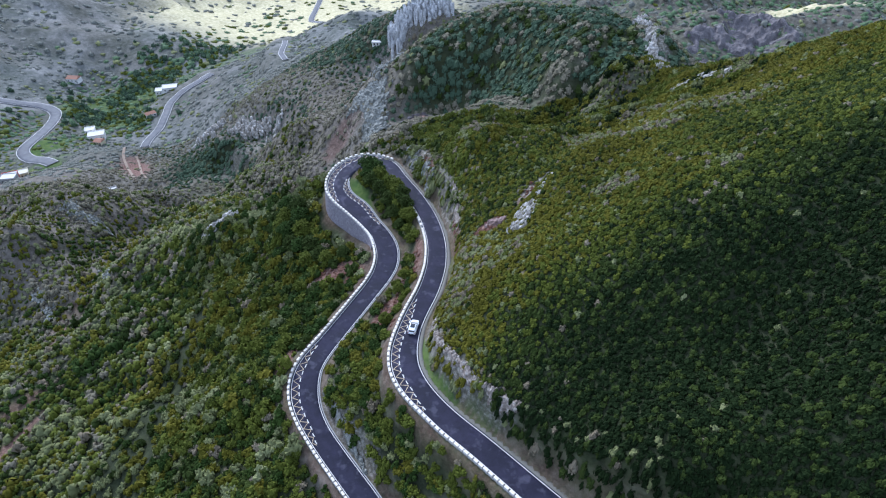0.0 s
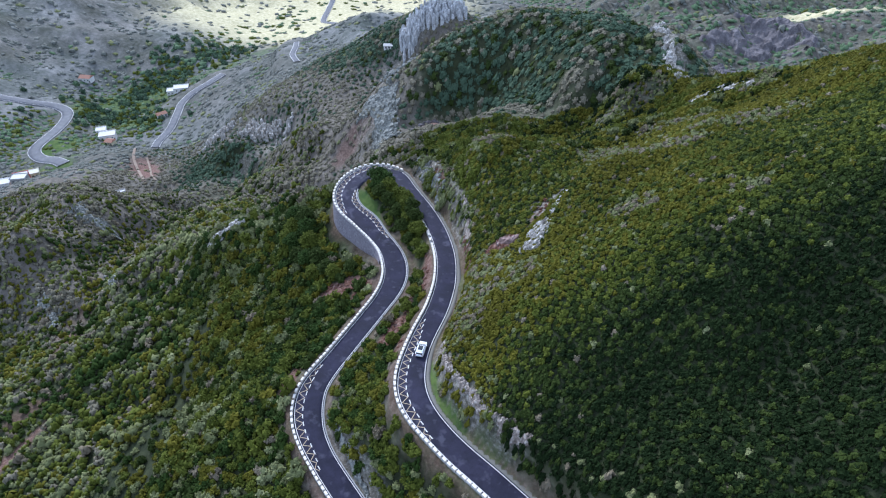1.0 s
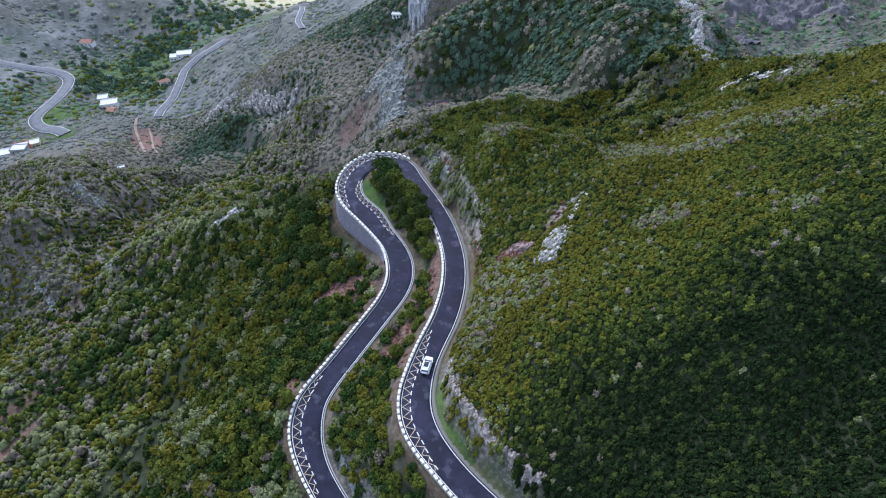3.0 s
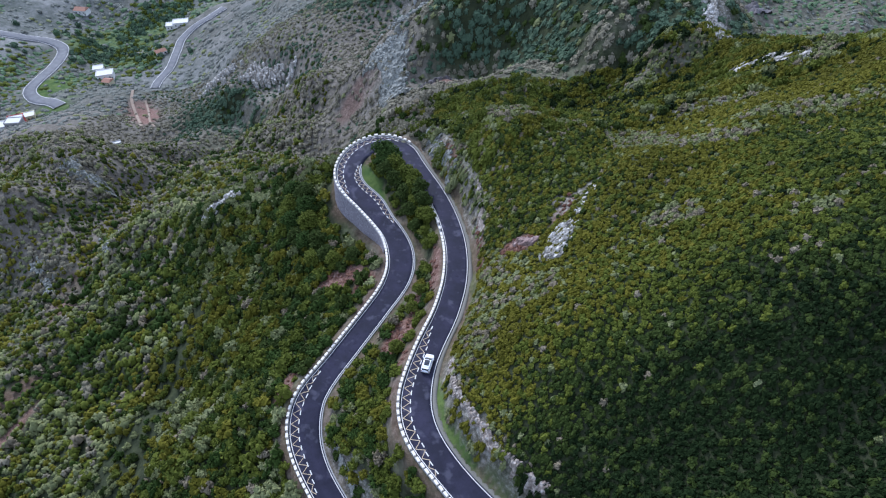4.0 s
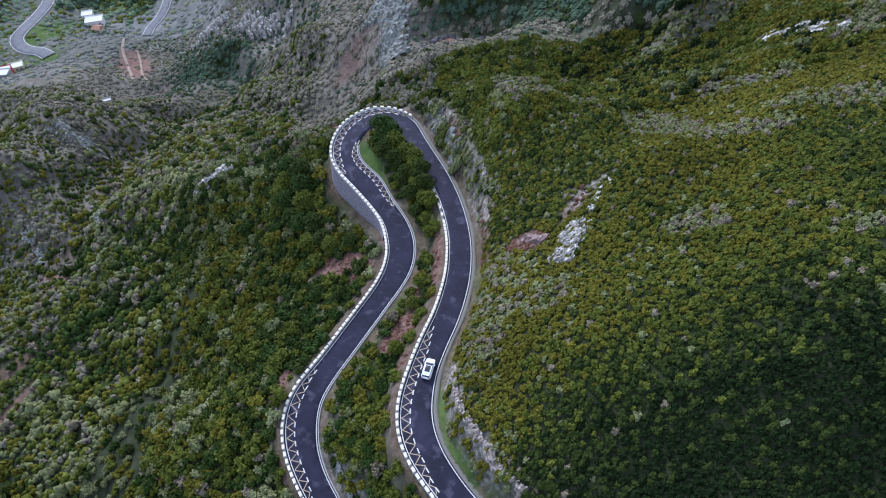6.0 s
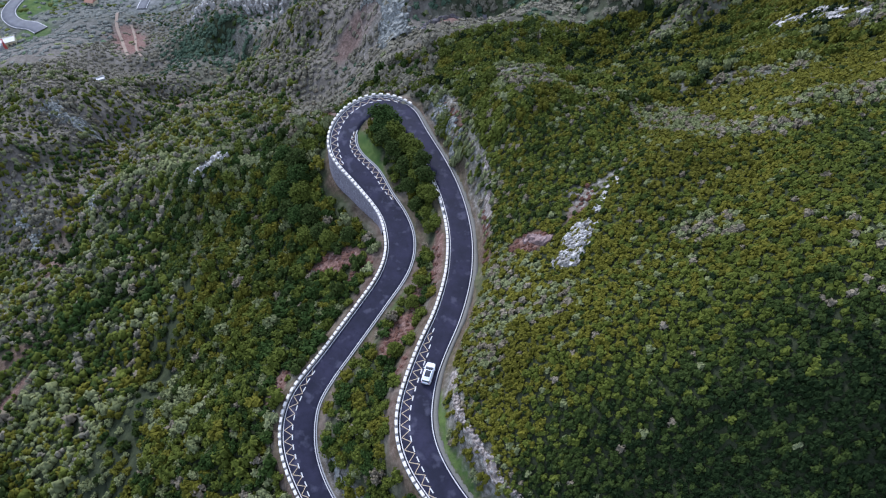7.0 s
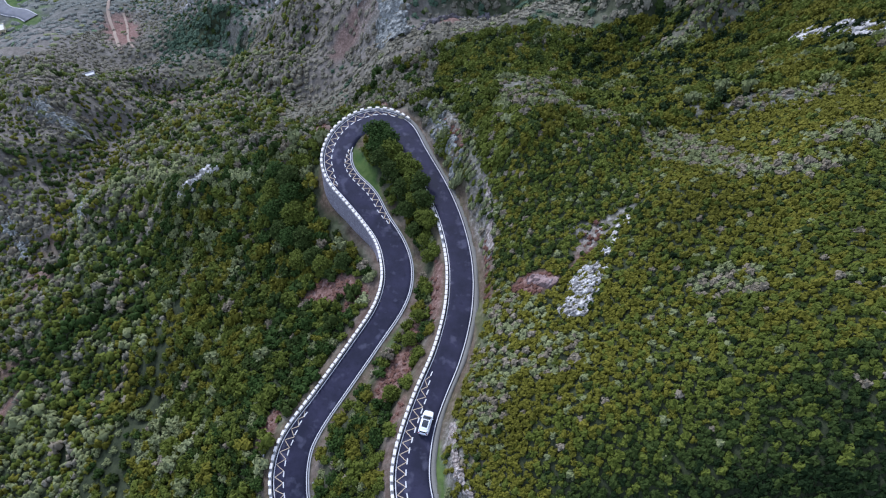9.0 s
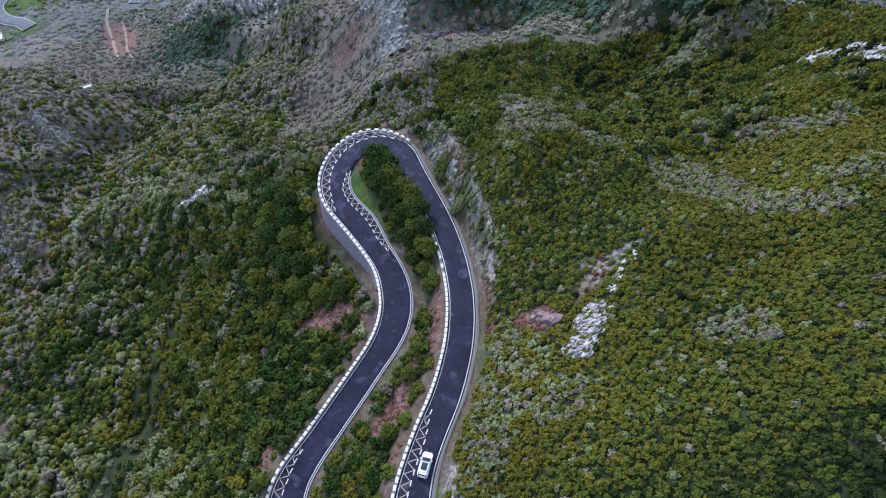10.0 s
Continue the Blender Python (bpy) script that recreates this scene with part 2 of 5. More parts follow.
def flowing(points, step=1.0):
    """A smooth line through points, sampled at even steps."""
    p = np.array(points, float)
    p = np.vstack([2 * p[0] - p[1], p, 2 * p[-1] - p[-2]])
    out = []
    for i in range(1, len(p) - 2):
        t = np.linspace(0, 1, 24, endpoint=False)[:, None]
        a, b, c, d = p[i - 1], p[i], p[i + 1], p[i + 2]
        out.append(0.5 * (2 * b + (c - a) * t + (2 * a - 5 * b + 4 * c - d) * t ** 2 + (3 * b - a - 3 * c + d) * t ** 3))
    out = np.vstack(out + [p[-2:-1]])
    along = np.r_[0, np.cumsum(np.linalg.norm(np.diff(out[:, :2], axis=0), axis=1))]
    at = np.arange(0, along[-1], step)
    line = np.stack([np.interp(at, along, out[:, k]) for k in range(out.shape[1])], 1)
    for _ in range(3):
        line[1:-1] = 0.25 * line[:-2] + 0.5 * line[1:-1] + 0.25 * line[2:]
    return line


# The mountain road: down the upper leg, round the hairpin, back along the lower leg.
UPPER_LEG = [(78, -20, 11.0), (55, 8, 9.4), (33, 33, 7.9), (25, 41.5, 7.4), (16.5, 50.2, 6.8), (7.4, 59.7, 6.0), (1.7, 65.3, 5.5), (-2.6, 70.2, 5.2), (-5.6, 74.3, 5.0), (-7.4, 78.2, 4.8),
             (-8.1, 82.2, 4.5), (-7.9, 86.5, 4.3), (-7.0, 91.7, 3.9), (-5.5, 97, 3.6), (-3.9, 101.8, 3.3), (-2.6, 107.5, 2.8), (-1.7, 114.3, 2.3),
             (-1.8, 122.5, 1.8), (-3.0, 130, 1.3), (-5.2, 137.8, 0.8), (-8.4, 145.7, 0.4), (-12.1, 153, 0.1)]
HAIRPIN = [(-16, 160.3, -0.2), (-20, 165.2, -0.4), (-25.5, 166.8, -0.5), (-30.2, 163.6, -0.8), (-32.5, 158, -1.1), (-32.4, 153.0, -1.5), (-30.2, 148.2, -2.0)]
LOWER_LEG = [(-26.6, 143.8, -2.5), (-22, 138.6, -3.1), (-17.9, 133.2, -3.6), (-15.6, 127.2, -4.0), (-15.2, 121.6, -4.4), (-16.6, 116.2, -4.8), (-19.7, 110.0, -5.4),
             (-23.1, 103.6, -6.0), (-26.5, 97.3, -6.6), (-29.4, 92.0, -7.1), (-30.9, 88.2, -7.5), (-31.1, 83.6, -8.0), (-30.0, 79.0, -8.4), (-27.6, 74.3, -8.8),
             (-24.4, 69.8, -9.2), (-19.6, 63.9, -9.7), (-15.2, 58.6, -10.1), (-8, 49.5, -10.7), (0, 40, -11.3), (17, 19, -12.8), (37, -6, -14.4)]
ROAD = flowing(UPPER_LEG + HAIRPIN + LOWER_LEG)
heading = np.gradient(ROAD[:, :2], axis=0)
heading /= np.linalg.norm(heading, axis=1)[:, None]
ROAD_RIGHT = np.stack([heading[:, 1], -heading[:, 0]], 1)
bend = np.abs(np.gradient(np.unwrap(np.arctan2(heading[:, 1], heading[:, 0]))))
bend = np.convolve(np.pad(bend, 8, mode="edge"), np.ones(17) / 17, "valid")
ROAD_HALF = 2.45 + 0.75 * smooth(0.015, 0.07, bend)

# The lower leg is widened towards the island just below the hairpin.
swell = np.exp(-((np.arange(len(ROAD)) - np.argmin(np.hypot(ROAD[:, 0] + 26.0, ROAD[:, 1] - 143.6))) / 6.5) ** 2)
ROAD[:, :2] -= ROAD_RIGHT * (0.9 * swell)[:, None]
ROAD_HALF = ROAD_HALF + 0.9 * swell

# Heights of the landforms: x, y, z.
BIG_HILL_FLANK = [(60, -30, -2), (20, -10, -8), (95, 18, 50), (130, 30, 68), (30, 44, 24), (62, 52, 46), (45, 60, 30.5), (54, 68, 39.5),
                  (95, 70, 66), (34, 70, 28.6), (18, 73, 22.2), (37, 74, 33.8), (46, 75, 40), (12, 77, 19.5), (41, 79, 38.2), (22, 79, 26.8),
                  (54, 81, 45.8), (43, 82, 40.5), (25, 83, 28.6), (34, 86, 34.5), (19, 86, 28.1), (150, 90, 60), (8, 90, 17.3), (43, 93, 42)]
BIG_HILL_CREST = [(50, 94, 45.2), (29, 96, 30.7), (36, 102, 34), (67, 103, 51.4), (110, 105, 66), (38, 107, 35.1), (6, 107, 12.6), (20, 109, 23.5),
                  (48, 110, 40.5), (18, 112, 20.8), (30, 113, 30), (49, 120, 37.2), (55, 120, 40.2), (11.5, 124, 16.5), (25, 125, 23.5),
                  (66, 125, 40.9), (39, 126, 31.5), (57, 127, 39.4), (80, 131, 47), (17, 131, 19.5), (52, 131, 35), (43, 131, 29.1), (12, 133, 16.5)]
HILL_SHOULDER = [(36, 138, 23.6), (115, 140, 58), (8, 144, 19.7), (80, 146, 38.2), (31, 147, 21.4), (58, 148, 29.2), (160, 150, 35), (72, 150, 31.7),
                 (35, 151, 19), (58, 152, 26.3), (71, 154, 29.4), (16, 159, 15.5), (90, 160, 37.6), (76, 162, 29), (83, 164, 32.6), (7, 168, 10.9),
                 (82, 169, 29), (73, 172, 20.9)]
SADDLE = [(38, 174, 5.9), (12, 176, 6), (-12, 176, 0), (76, 178, 21.7), (110, 180, 24), (17, 183, 0.5), (62, 183, 9.8), (57, 191, 3.3),
          (71, 193, 10.1), (13, 194, -9), (-14, 195, -14), (91, 196, 18.6), (93, 197, 18), (62, 198, 4.4), (52, 199, 2.1), (36, 201, -10),
          (69, 201, 9.2), (45, 205, -8)]
SPUR_FACE = [(-30, 48, -16), (-44, 91, -13), (-36, 122, -13), (-40, 138, -14), (-44, 170, -10), (75, 208, 14.1), (61, 209, 13.3), (25, 210, -7.5),
             (41, 211, -6.4), (83, 213, 10.3), (130, 215, -15), (54, 215, -1.8), (46, 218, 0.5), (18, 225, -8.4), (63, 229, 12.2), (47, 230, 9.4),
             (17, 233, -12.7), (33, 234, -8.9), (140, 235, -34), (-10, 237, -21.4), (-29, 237, -29.8)]
SPUR_BROW = [(96, 241, 8), (78, 244, 15), (61, 245, 17), (5, 249, -32.9), (36, 251, -1), (-18, 253, -33), (-30, 256, -31), (13, 265, -14),
             (130, 270, -45), (130, 270, -45), (-32, 270, -28), (-16, 270, -14), (34, 281, 9), (12, 288, 3), (120, 310, -45), (90, 330, -20),
             (40, 340, -30), (-20, 366, -50), (-40, 378, -58), (0, 380, -28), (-25, 383, -34)]
UPPER_SLOPE = [(-60, 20, -28), (-60, 60, -24), (-100, 60, -48), (-46, 75, -17), (-56, 89, -20.4), (-77, 89, -36.7), (-59, 94, -26), (-84, 97, -40),
               (-103, 100, -51.3), (-108, 100, -53.5), (-72, 113, -35.6), (-50, 117, -21.3), (-95, 117, -47.4), (-79, 121, -37.6),
               (-109, 121, -54.6), (-68, 126, -30), (-90, 127, -45), (-87, 141, -42.9), (-56, 146, -21.8), (-104, 150, -50.9), (-46, 156, -11),
               (-60, 162, -19), (-79, 164, -24.6), (-72, 166, -22), (-80, 185, -34)]
LOWER_SLOPE = [(-130, 20, -58), (-123, 108, -59.7), (-180, 110, -85), (-126, 128, -61.9), (-138, 132, -64.7), (-113, 152, -55.1), (-153, 164, -77),
               (-133, 178, -60), (-220, 180, -100), (-110, 180, -47), (-140, 187, -69), (-163, 189, -73), (-116, 193, -53), (-145, 199, -76),
               (-172, 207, -75), (-185, 207, -59), (-102, 208, -53), (-148, 213, -82), (-45, 214, -42)]
GULLY_WALLS = [(-120, 229, -69), (-124, 243, -75), (-50, 248, -53), (-145, 252, -93), (-62, 254, -58), (-47, 255, -47), (-89, 256, -72),
               (-133, 262, -87), (-60, 275, -48), (-71, 277, -67), (-83, 285, -74), (-64, 288, -61), (-83, 297, -66), (-100, 307, -84),
               (-135, 312, -116), (-123, 315, -105), (-107, 326, -88), (-48, 330, -58), (-121, 336, -104), (-70, 350, -70), (-83, 352, -72),
               (-60, 380, -62)]
HUMPS = [(-187, 220, -71), (-154, 228, -88), (-174, 234, -77), (-163, 238, -93), (-179, 240, -77), (-172, 246, -83), (-203, 249, -77),
         (-250, 250, -105), (-218, 266, -87), (-175, 277, -93), (-189, 284, -97), (-169, 288, -112), (-199, 298, -108), (-168, 309, -114),
         (-252, 331, -117), (-156, 336, -118), (-203, 341, -127), (-181, 346, -128), (-196, 361, -129), (-228, 384, -143), (-155, 384, -108),
         (-192, 399, -140)]
VALLEY = [(-350, 260, -150), (-322, 389, -156), (-247, 413, -145), (60, 420, -80), (-450, 420, -130), (-146, 434, -106), (-187, 442, -131),
          (-229, 456, -169), (-304, 469, -168), (-380, 480, -152), (-358, 507, -166), (-100, 520, -100), (20, 560, -130), (-225, 562, -154),
          (-287, 583, -178), (-386, 591, -176), (-500, 620, -130), (-95, 654, -121), (-246, 663, -173), (-180, 663, -160), (-327, 686, -163),
          (0, 760, -160), (-223, 768, -188)]
BEYOND = [(-300, -250, -80), (0, -250, -10), (300, -250, 40), (-600, 0, -90), (600, 50, -20), (230, 300, -90), (800, 400, -80), (200, 420, -130),
          (330, 480, -165), (-800, 500, -60), (180, 560, -160), (520, 620, -120), (281, 662, -141), (350, 681, -142), (430, 731, -136),
          (-480, 850, -150), (-189, 883, -203), (-324, 900, -205), (300, 900, -190), (520, 930, -200), (-120, 980, -215), (-800, 1000, -60),
          (800, 1000, -120), (-420, 1250, -150), (0, 1300, -200), (420, 1300, -190)]


class Land:
    """A thin-plate surface through the heights above and along the road."""

    def __init__(self, spots):
        p = np.array(spots, float)
        self.p, n = p[:, :2] / 100.0, len(p)
        a = np.zeros((n + 3, n + 3))
        a[:n, :n] = self.kernel(self.p, self.p) + np.eye(n) * 0.0012
        a[:n, n], a[:n, n + 1:], a[n, :n], a[n + 1:, :n] = 1, self.p, 1, self.p.T
        self.w = np.linalg.solve(a, np.r_[p[:, 2], 0, 0, 0])

    @staticmethod
    def kernel(a, b):
        d2 = ((a[:, None] - b[None]) ** 2).sum(-1)
        return 0.5 * d2 * np.log(d2 + 1e-9)

    def __call__(self, x, y):
        q = np.stack([np.ravel(x), np.ravel(y)], 1) / 100.0
        out = np.empty(len(q))
        for i in range(0, len(q), 20000):
            s = q[i:i + 20000]
            out[i:i + 20000] = self.kernel(s, self.p) @ self.w[:-3] + self.w[-3] + s @ self.w[-2:]
        return out.reshape(np.shape(x))


APEX = int(np.argmax(ROAD[:, 1]))                 # sample at the far end of the hairpin
WALL_END = int(np.argmin(np.linalg.norm(ROAD[:, :2] - (-17.5, 132.5), axis=1)))


def nearest(x, y, line):
    """For each point: how far the line is, which sample is nearest, and on which side (right: plus)."""
    x, y = np.ravel(x), np.ravel(y)
    d, n = np.full(len(x), 1e9), np.zeros(len(x), int)
    box = (x > line[:, 0].min() - 40) & (x < line[:, 0].max() + 40) & (y > line[:, 1].min() - 40) & (y < line[:, 1].max() + 40)
    some = np.flatnonzero(box)
    for i in range(0, len(some), 20000):
        k = some[i:i + 20000]
        d2 = (x[k, None] - line[None, :, 0]) ** 2 + (y[k, None] - line[None, :, 1]) ** 2
        n[k] = d2.argmin(1)
        d[k] = np.sqrt(d2.min(1))
    return d, n


# Crests (plus) and gullies (minus): height in metres, width, and the way they run.
CREASES = [(-3.5, 5, [(11, 114), (18, 121), (26, 128), (34, 138), (46, 150)]), (2.2, 6, [(3, 138), (8, 150), (12, 165), (16, 180)]),
           (2.6, 6, [(24, 118), (40, 123), (58, 128), (80, 133), (105, 142)]), (-2.5, 5, [(36, 139), (54, 143), (74, 151)]), (3.0, 7, [(32, 158), (55, 161), (78, 172), (100, 180)]),
           (2.5, 7, [(-30, 166), (-55, 174), (-80, 185), (-102, 214), (-128, 246), (-150, 250)]), (-5, 9, [(-112, 196), (-135, 204), (-150, 216), (-160, 232), (-165, 262)]), (-4, 7, [(-128, 150), (-141, 167), (-150, 200)]),
           (2.0, 6, [(-60, 160), (-82, 167), (-112, 174), (-133, 179), (-152, 186)]), (-5, 9, [(-30, 218), (-62, 235), (-88, 253), (-130, 279), (-165, 300)]), (-4, 8, [(-56, 104), (-100, 112), (-150, 138)]),
           (3, 7, [(-58, 132), (-95, 140), (-135, 160)]), (-3, 6, [(-50, 70), (-90, 72), (-140, 84)]), (4, 8, [(-42, 244), (-38, 284), (-22, 298)]), (-6, 10, [(-12, 234), (-60, 262), (-104, 302), (-160, 352)]),
           (-5, 9, [(60, 206), (30, 222), (-8, 231), (-45, 236), (-85, 246)]), (4, 6, [(80, 213), (86, 266)]), (5, 9, [(-60, 285), (-119, 338), (-165, 366)]), (-6, 12, [(-90, 330), (-150, 390), (-200, 440)]),
           (5, 10, [(-150, 232), (-185, 244), (-215, 280)]), (-5, 10, [(-175, 210), (-215, 235), (-260, 290)]), (3, 10, [(-190, 372), (-215, 384), (-240, 388), (-285, 399), (-310, 408)]), (3, 9, [(-165, 300), (-202, 300), (-240, 296), (-275, 300)]), (-4, 10, [(-180, 330), (-215, 328), (-255, 330), (-300, 345)]),
           (2.5, 8, [(-150, 170), (-165, 190), (-172, 236), (-190, 250), (-230, 262)])]


def creased(x, y):
    out = np.zeros(len(x))
    for tall, wide, points in CREASES:
        line = flowing(points, 2.5)
        d, n = nearest(x, y, line)
        fade_ends = smooth(0, 6, n) * smooth(0, 6, len(line) - 1 - n)
        out = out + tall * np.exp(-(d / wide) ** 2) * fade_ends
    return out


def relief(x, y):
    """The lesser forms on the slopes: knolls, ribs, crests and gullies; none beside the road."""
    d, n = nearest(x, y, ROAD)
    away = np.minimum(d, 400)
    far = np.hypot(x + 15, y - 110)
    z = smooth(6, 30, away) * (0.7 * fbm(x, y, 14, 3, 3) + smooth(60, 170, far) * 2.2 * fbm(x, y, 45, 4, 11))
    z = z + smooth(110, 260, far) * (5.0 * ridged(x, y, 90, 4, 23) - 2.8) + smooth(400, 800, far) * (14 + 16 * smooth(60, 200, x)) * fbm(x, y, 160, 5, 31) + smooth(430, 560, y) * smooth(90, 220, x) * (60 * ridged(x - 0.5 * y, y + 0.3 * x, 150, 5, 37) - 38)
    wall = smooth(60, 160, np.abs(x + 300 - 0.25 * (y - 500))) * smooth(400, 540, y) * (1 - smooth(60, 180, x))
    z = z + wall * (30 * ridged(x + 0.5 * y, y - 0.2 * x, 140, 4, 39) - 17)
    z = z + np.maximum(smooth(-62, -100, x), smooth(200, 240, y)) * (4.2 * ridged(x + 0.4 * y, y, 42, 4, 27) - 2.5)
    return z + smooth(6, 16, away) * creased(x + 2.5 * fbm(x, y, 12, 2, 41), y + 2.5 * fbm(x, y, 12, 2, 43))


LANDMARKS = np.array(BIG_HILL_FLANK + BIG_HILL_CREST + HILL_SHOULDER + SADDLE + SPUR_FACE + SPUR_BROW + UPPER_SLOPE + LOWER_SLOPE + GULLY_WALLS + HUMPS + VALLEY + BEYOND, float)
LANDMARKS[:, 2] -= relief(LANDMARKS[:, 0], LANDMARKS[:, 1])
land = Land([tuple(p) for p in LANDMARKS] + [tuple(p) for p in ROAD[::9]])

VALLEY_ROADS = []                                 # (line with heights, half width)


def lay(points, half, step=3.0):
    """A valley road laid on the land, evened out along its length."""
    line = flowing(points, step)
    z = land(line[:, 0], line[:, 1]) + relief(line[:, 0], line[:, 1])
    z = np.convolve(np.pad(z, 6, mode="edge"), np.ones(13) / 13, "valid")
    line = np.column_stack([line, z])
    VALLEY_ROADS.append((line, half))
    return line


def height(x, y):
    """The ground's height, with the road benches cut into it."""
    shape = np.shape(x)
    x, y = np.ravel(np.asarray(x, float)), np.ravel(np.asarray(y, float))
    z = land(x, y) + relief(x, y)
    d, n = nearest(x, y, ROAD)
    for line, half in VALLEY_ROADS:
        dv, nv = nearest(x, y, line)
        k = smooth(half + 5, half + 24, dv)
        z = np.where(dv < 1e8, line[nv, 2] * (1 - k) + z * k, z)
    side = ((x - ROAD[n, 0]) * ROAD_RIGHT[n, 0] + (y - ROAD[n, 1]) * ROAD_RIGHT[n, 1])
    half = ROAD_HALF[n]
    walled = (side > 0) & (n > APEX - 6) & (n < WALL_END + 6)
    k = np.where(walled, smooth(half - 1.3, half + 0.2, d), smooth(half + 1.0, half + 4.2, d))
    drop = np.where(walled, 4.0 * smooth(APEX - 6, APEX + 14, n) * (1 - smooth(WALL_END - 12, WALL_END + 6, n)) * (1 - smooth(half + 2, half + 14, d)), 0)
    bench = ROAD[n, 2] - 0.12
    return ((z - drop) * k + bench * (1 - k)).reshape(shape)


def hollow(x, y, reach=13.0):
    """How far a place lies below its surroundings: plus in gullies, minus on crests."""
    ring_z = sum(height(x + reach * math.cos(t), y + reach * math.sin(t)) for t in (0.3, 1.56, 2.81, 4.07, 5.33)) / 5
    return ring_z - height(x, y)


def slope_normal(x, y, e=1.2):
    dx = (height(x + e, y) - height(x - e, y)) / (2 * e)
    dy = (height(x, y + e) - height(x, y - e)) / (2 * e)
    v = np.stack([-dx, -dy, np.ones_like(dx)], -1)
    return v / np.linalg.norm(v, axis=-1, keepdims=True)


# ---- building helpers ----
def mesh_from(name, verts, faces, mats, flat=True, index=None):
    """A mesh from arrays of places and of triangles or quads."""
    mesh = bpy.data.meshes.new(name)
    verts, faces = np.asarray(verts, np.float32), np.asarray(faces, np.int32)
    n, k = faces.shape
    mesh.vertices.add(len(verts))
    mesh.vertices.foreach_set("co", verts.ravel())
    mesh.loops.add(n * k)
    mesh.loops.foreach_set("vertex_index", faces.ravel())
    mesh.polygons.add(n)
    mesh.polygons.foreach_set("loop_start", np.arange(0, n * k, k, dtype=np.int32))
    mesh.polygons.foreach_set("loop_total", np.full(n, k, np.int32))
    if index is not None:
        mesh.polygons.foreach_set("material_index", np.asarray(index, np.int32))
    mesh.update(calc_edges=True)
    mesh.polygons.foreach_set("use_smooth", np.full(n, not flat))
    for m in mats if isinstance(mats, (list, tuple)) else [mats]:
        mesh.materials.append(m)
    return mesh


def part(name, shape, mat, parent, label=""):
    """Links a bmesh or a mesh as one object under a thing or a part."""
    if isinstance(shape, bmesh.types.BMesh):
        mesh = bpy.data.meshes.new(name)
        shape.normal_update()
        shape.to_mesh(mesh)
        shape.free()
        mesh.materials.append(mat)
    else:
        mesh = shape
    ob = new(name, mesh)
    ob.parent = parent
    if label:
        ob["label"] = label
    return ob


def thing(name, label, category, place=(0, 0, 0), turn=0.0, group="", kind=""):
    ob = new(name)
    ob.empty_display_size = 0.2
    ob.location, ob.rotation_euler = place, (0, 0, turn)
    return tagged(ob, label, category, group, kind)


def box(bm, size, centre, bevel=0.0, turn=0.0):
    made = bmesh.ops.create_cube(bm, size=1.0, matrix=Matrix.Translation(centre) @ Matrix.Rotation(turn, 4, "Z") @ Matrix.Diagonal((*size, 1)))
    if bevel:
        edges = list({e for v in made["verts"] for e in v.link_edges})
        bmesh.ops.bevel(bm, geom=edges, offset=bevel, segments=2, affect="EDGES", profile=0.6)
    return bm


def solid(size, centre, bevel=0.0, turn=0.0):
    return box(bmesh.new(), size, centre, bevel, turn)


# ---- the ground: one sheet to the horizon ----
def graded(bands, outer, growth=1.17):
    """Grid lines: bands of (from, to, step), then growing outward."""
    lines = np.concatenate([np.arange(a, b - 0.01, step) for a, b, step in bands] + [[bands[-1][1]]])
    lines = list(lines)
    for end, sign in ((-1, 1), (0, -1)):
        step = bands[end][2]
        while sign * lines[end] < sign * outer[end]:
            step *= growth
            lines.insert(0 if end == 0 else len(lines), lines[end] + sign * step)
    return np.array(lines)


# Patches of bare earth, rock and grass: x, y, half length, half width, turn in degrees, how full.
RED_EARTH = [(-31, 123.5, 7, 3.2, 10, 1.0), (-24, 120, 4.5, 2.2, 60, 0.8), (-13.5, 101.5, 5.5, 2.6, 62, 0.95), (-10.2, 110, 6, 1.3, 84, 0.9), (-11.5, 93, 4, 1.4, 70, 0.8), (-21, 112.5, 7, 1.2, 60, 0.0), (-6.6, 119, 8, 1.4, 92, 0.9), (-37.5, 92, 4.0, 1.8, 75, 0.9), (-224, 374, 30, 11, 122, 1.0),
             (-133, 101, 16, 2.4, 62, 0.9), (-137, 118, 8, 4, 40, 0.5), (-149, 161, 6, 3, 40, 0.7), (11.5, 112.5, 4, 2.2, 165, 1.0), (19.5, 117.5, 4.5, 1.6, 60, 0.8), (-5, 158, 6, 1.2, 112, 0.7), (3.2, 122, 8, 1.1, 95, 0.6), (-150, 172, 13, 5, 60, 0.35), (-146, 152, 10, 4, 70, 0.6), (-140, 268, 10, 4, 150, 0.7), (-50, 262, 12, 7, 20, 0.6), (-46, 176, 16, 5, 170, 0.6), (-20, 180, 14, 4, 5, 0.6), (-9, 239, 6, 3.5, 60, 0.9), (-4, 246, 5, 2.5, 20, 0.7), (-118, 262, 10, 5, 30, 0.6)]
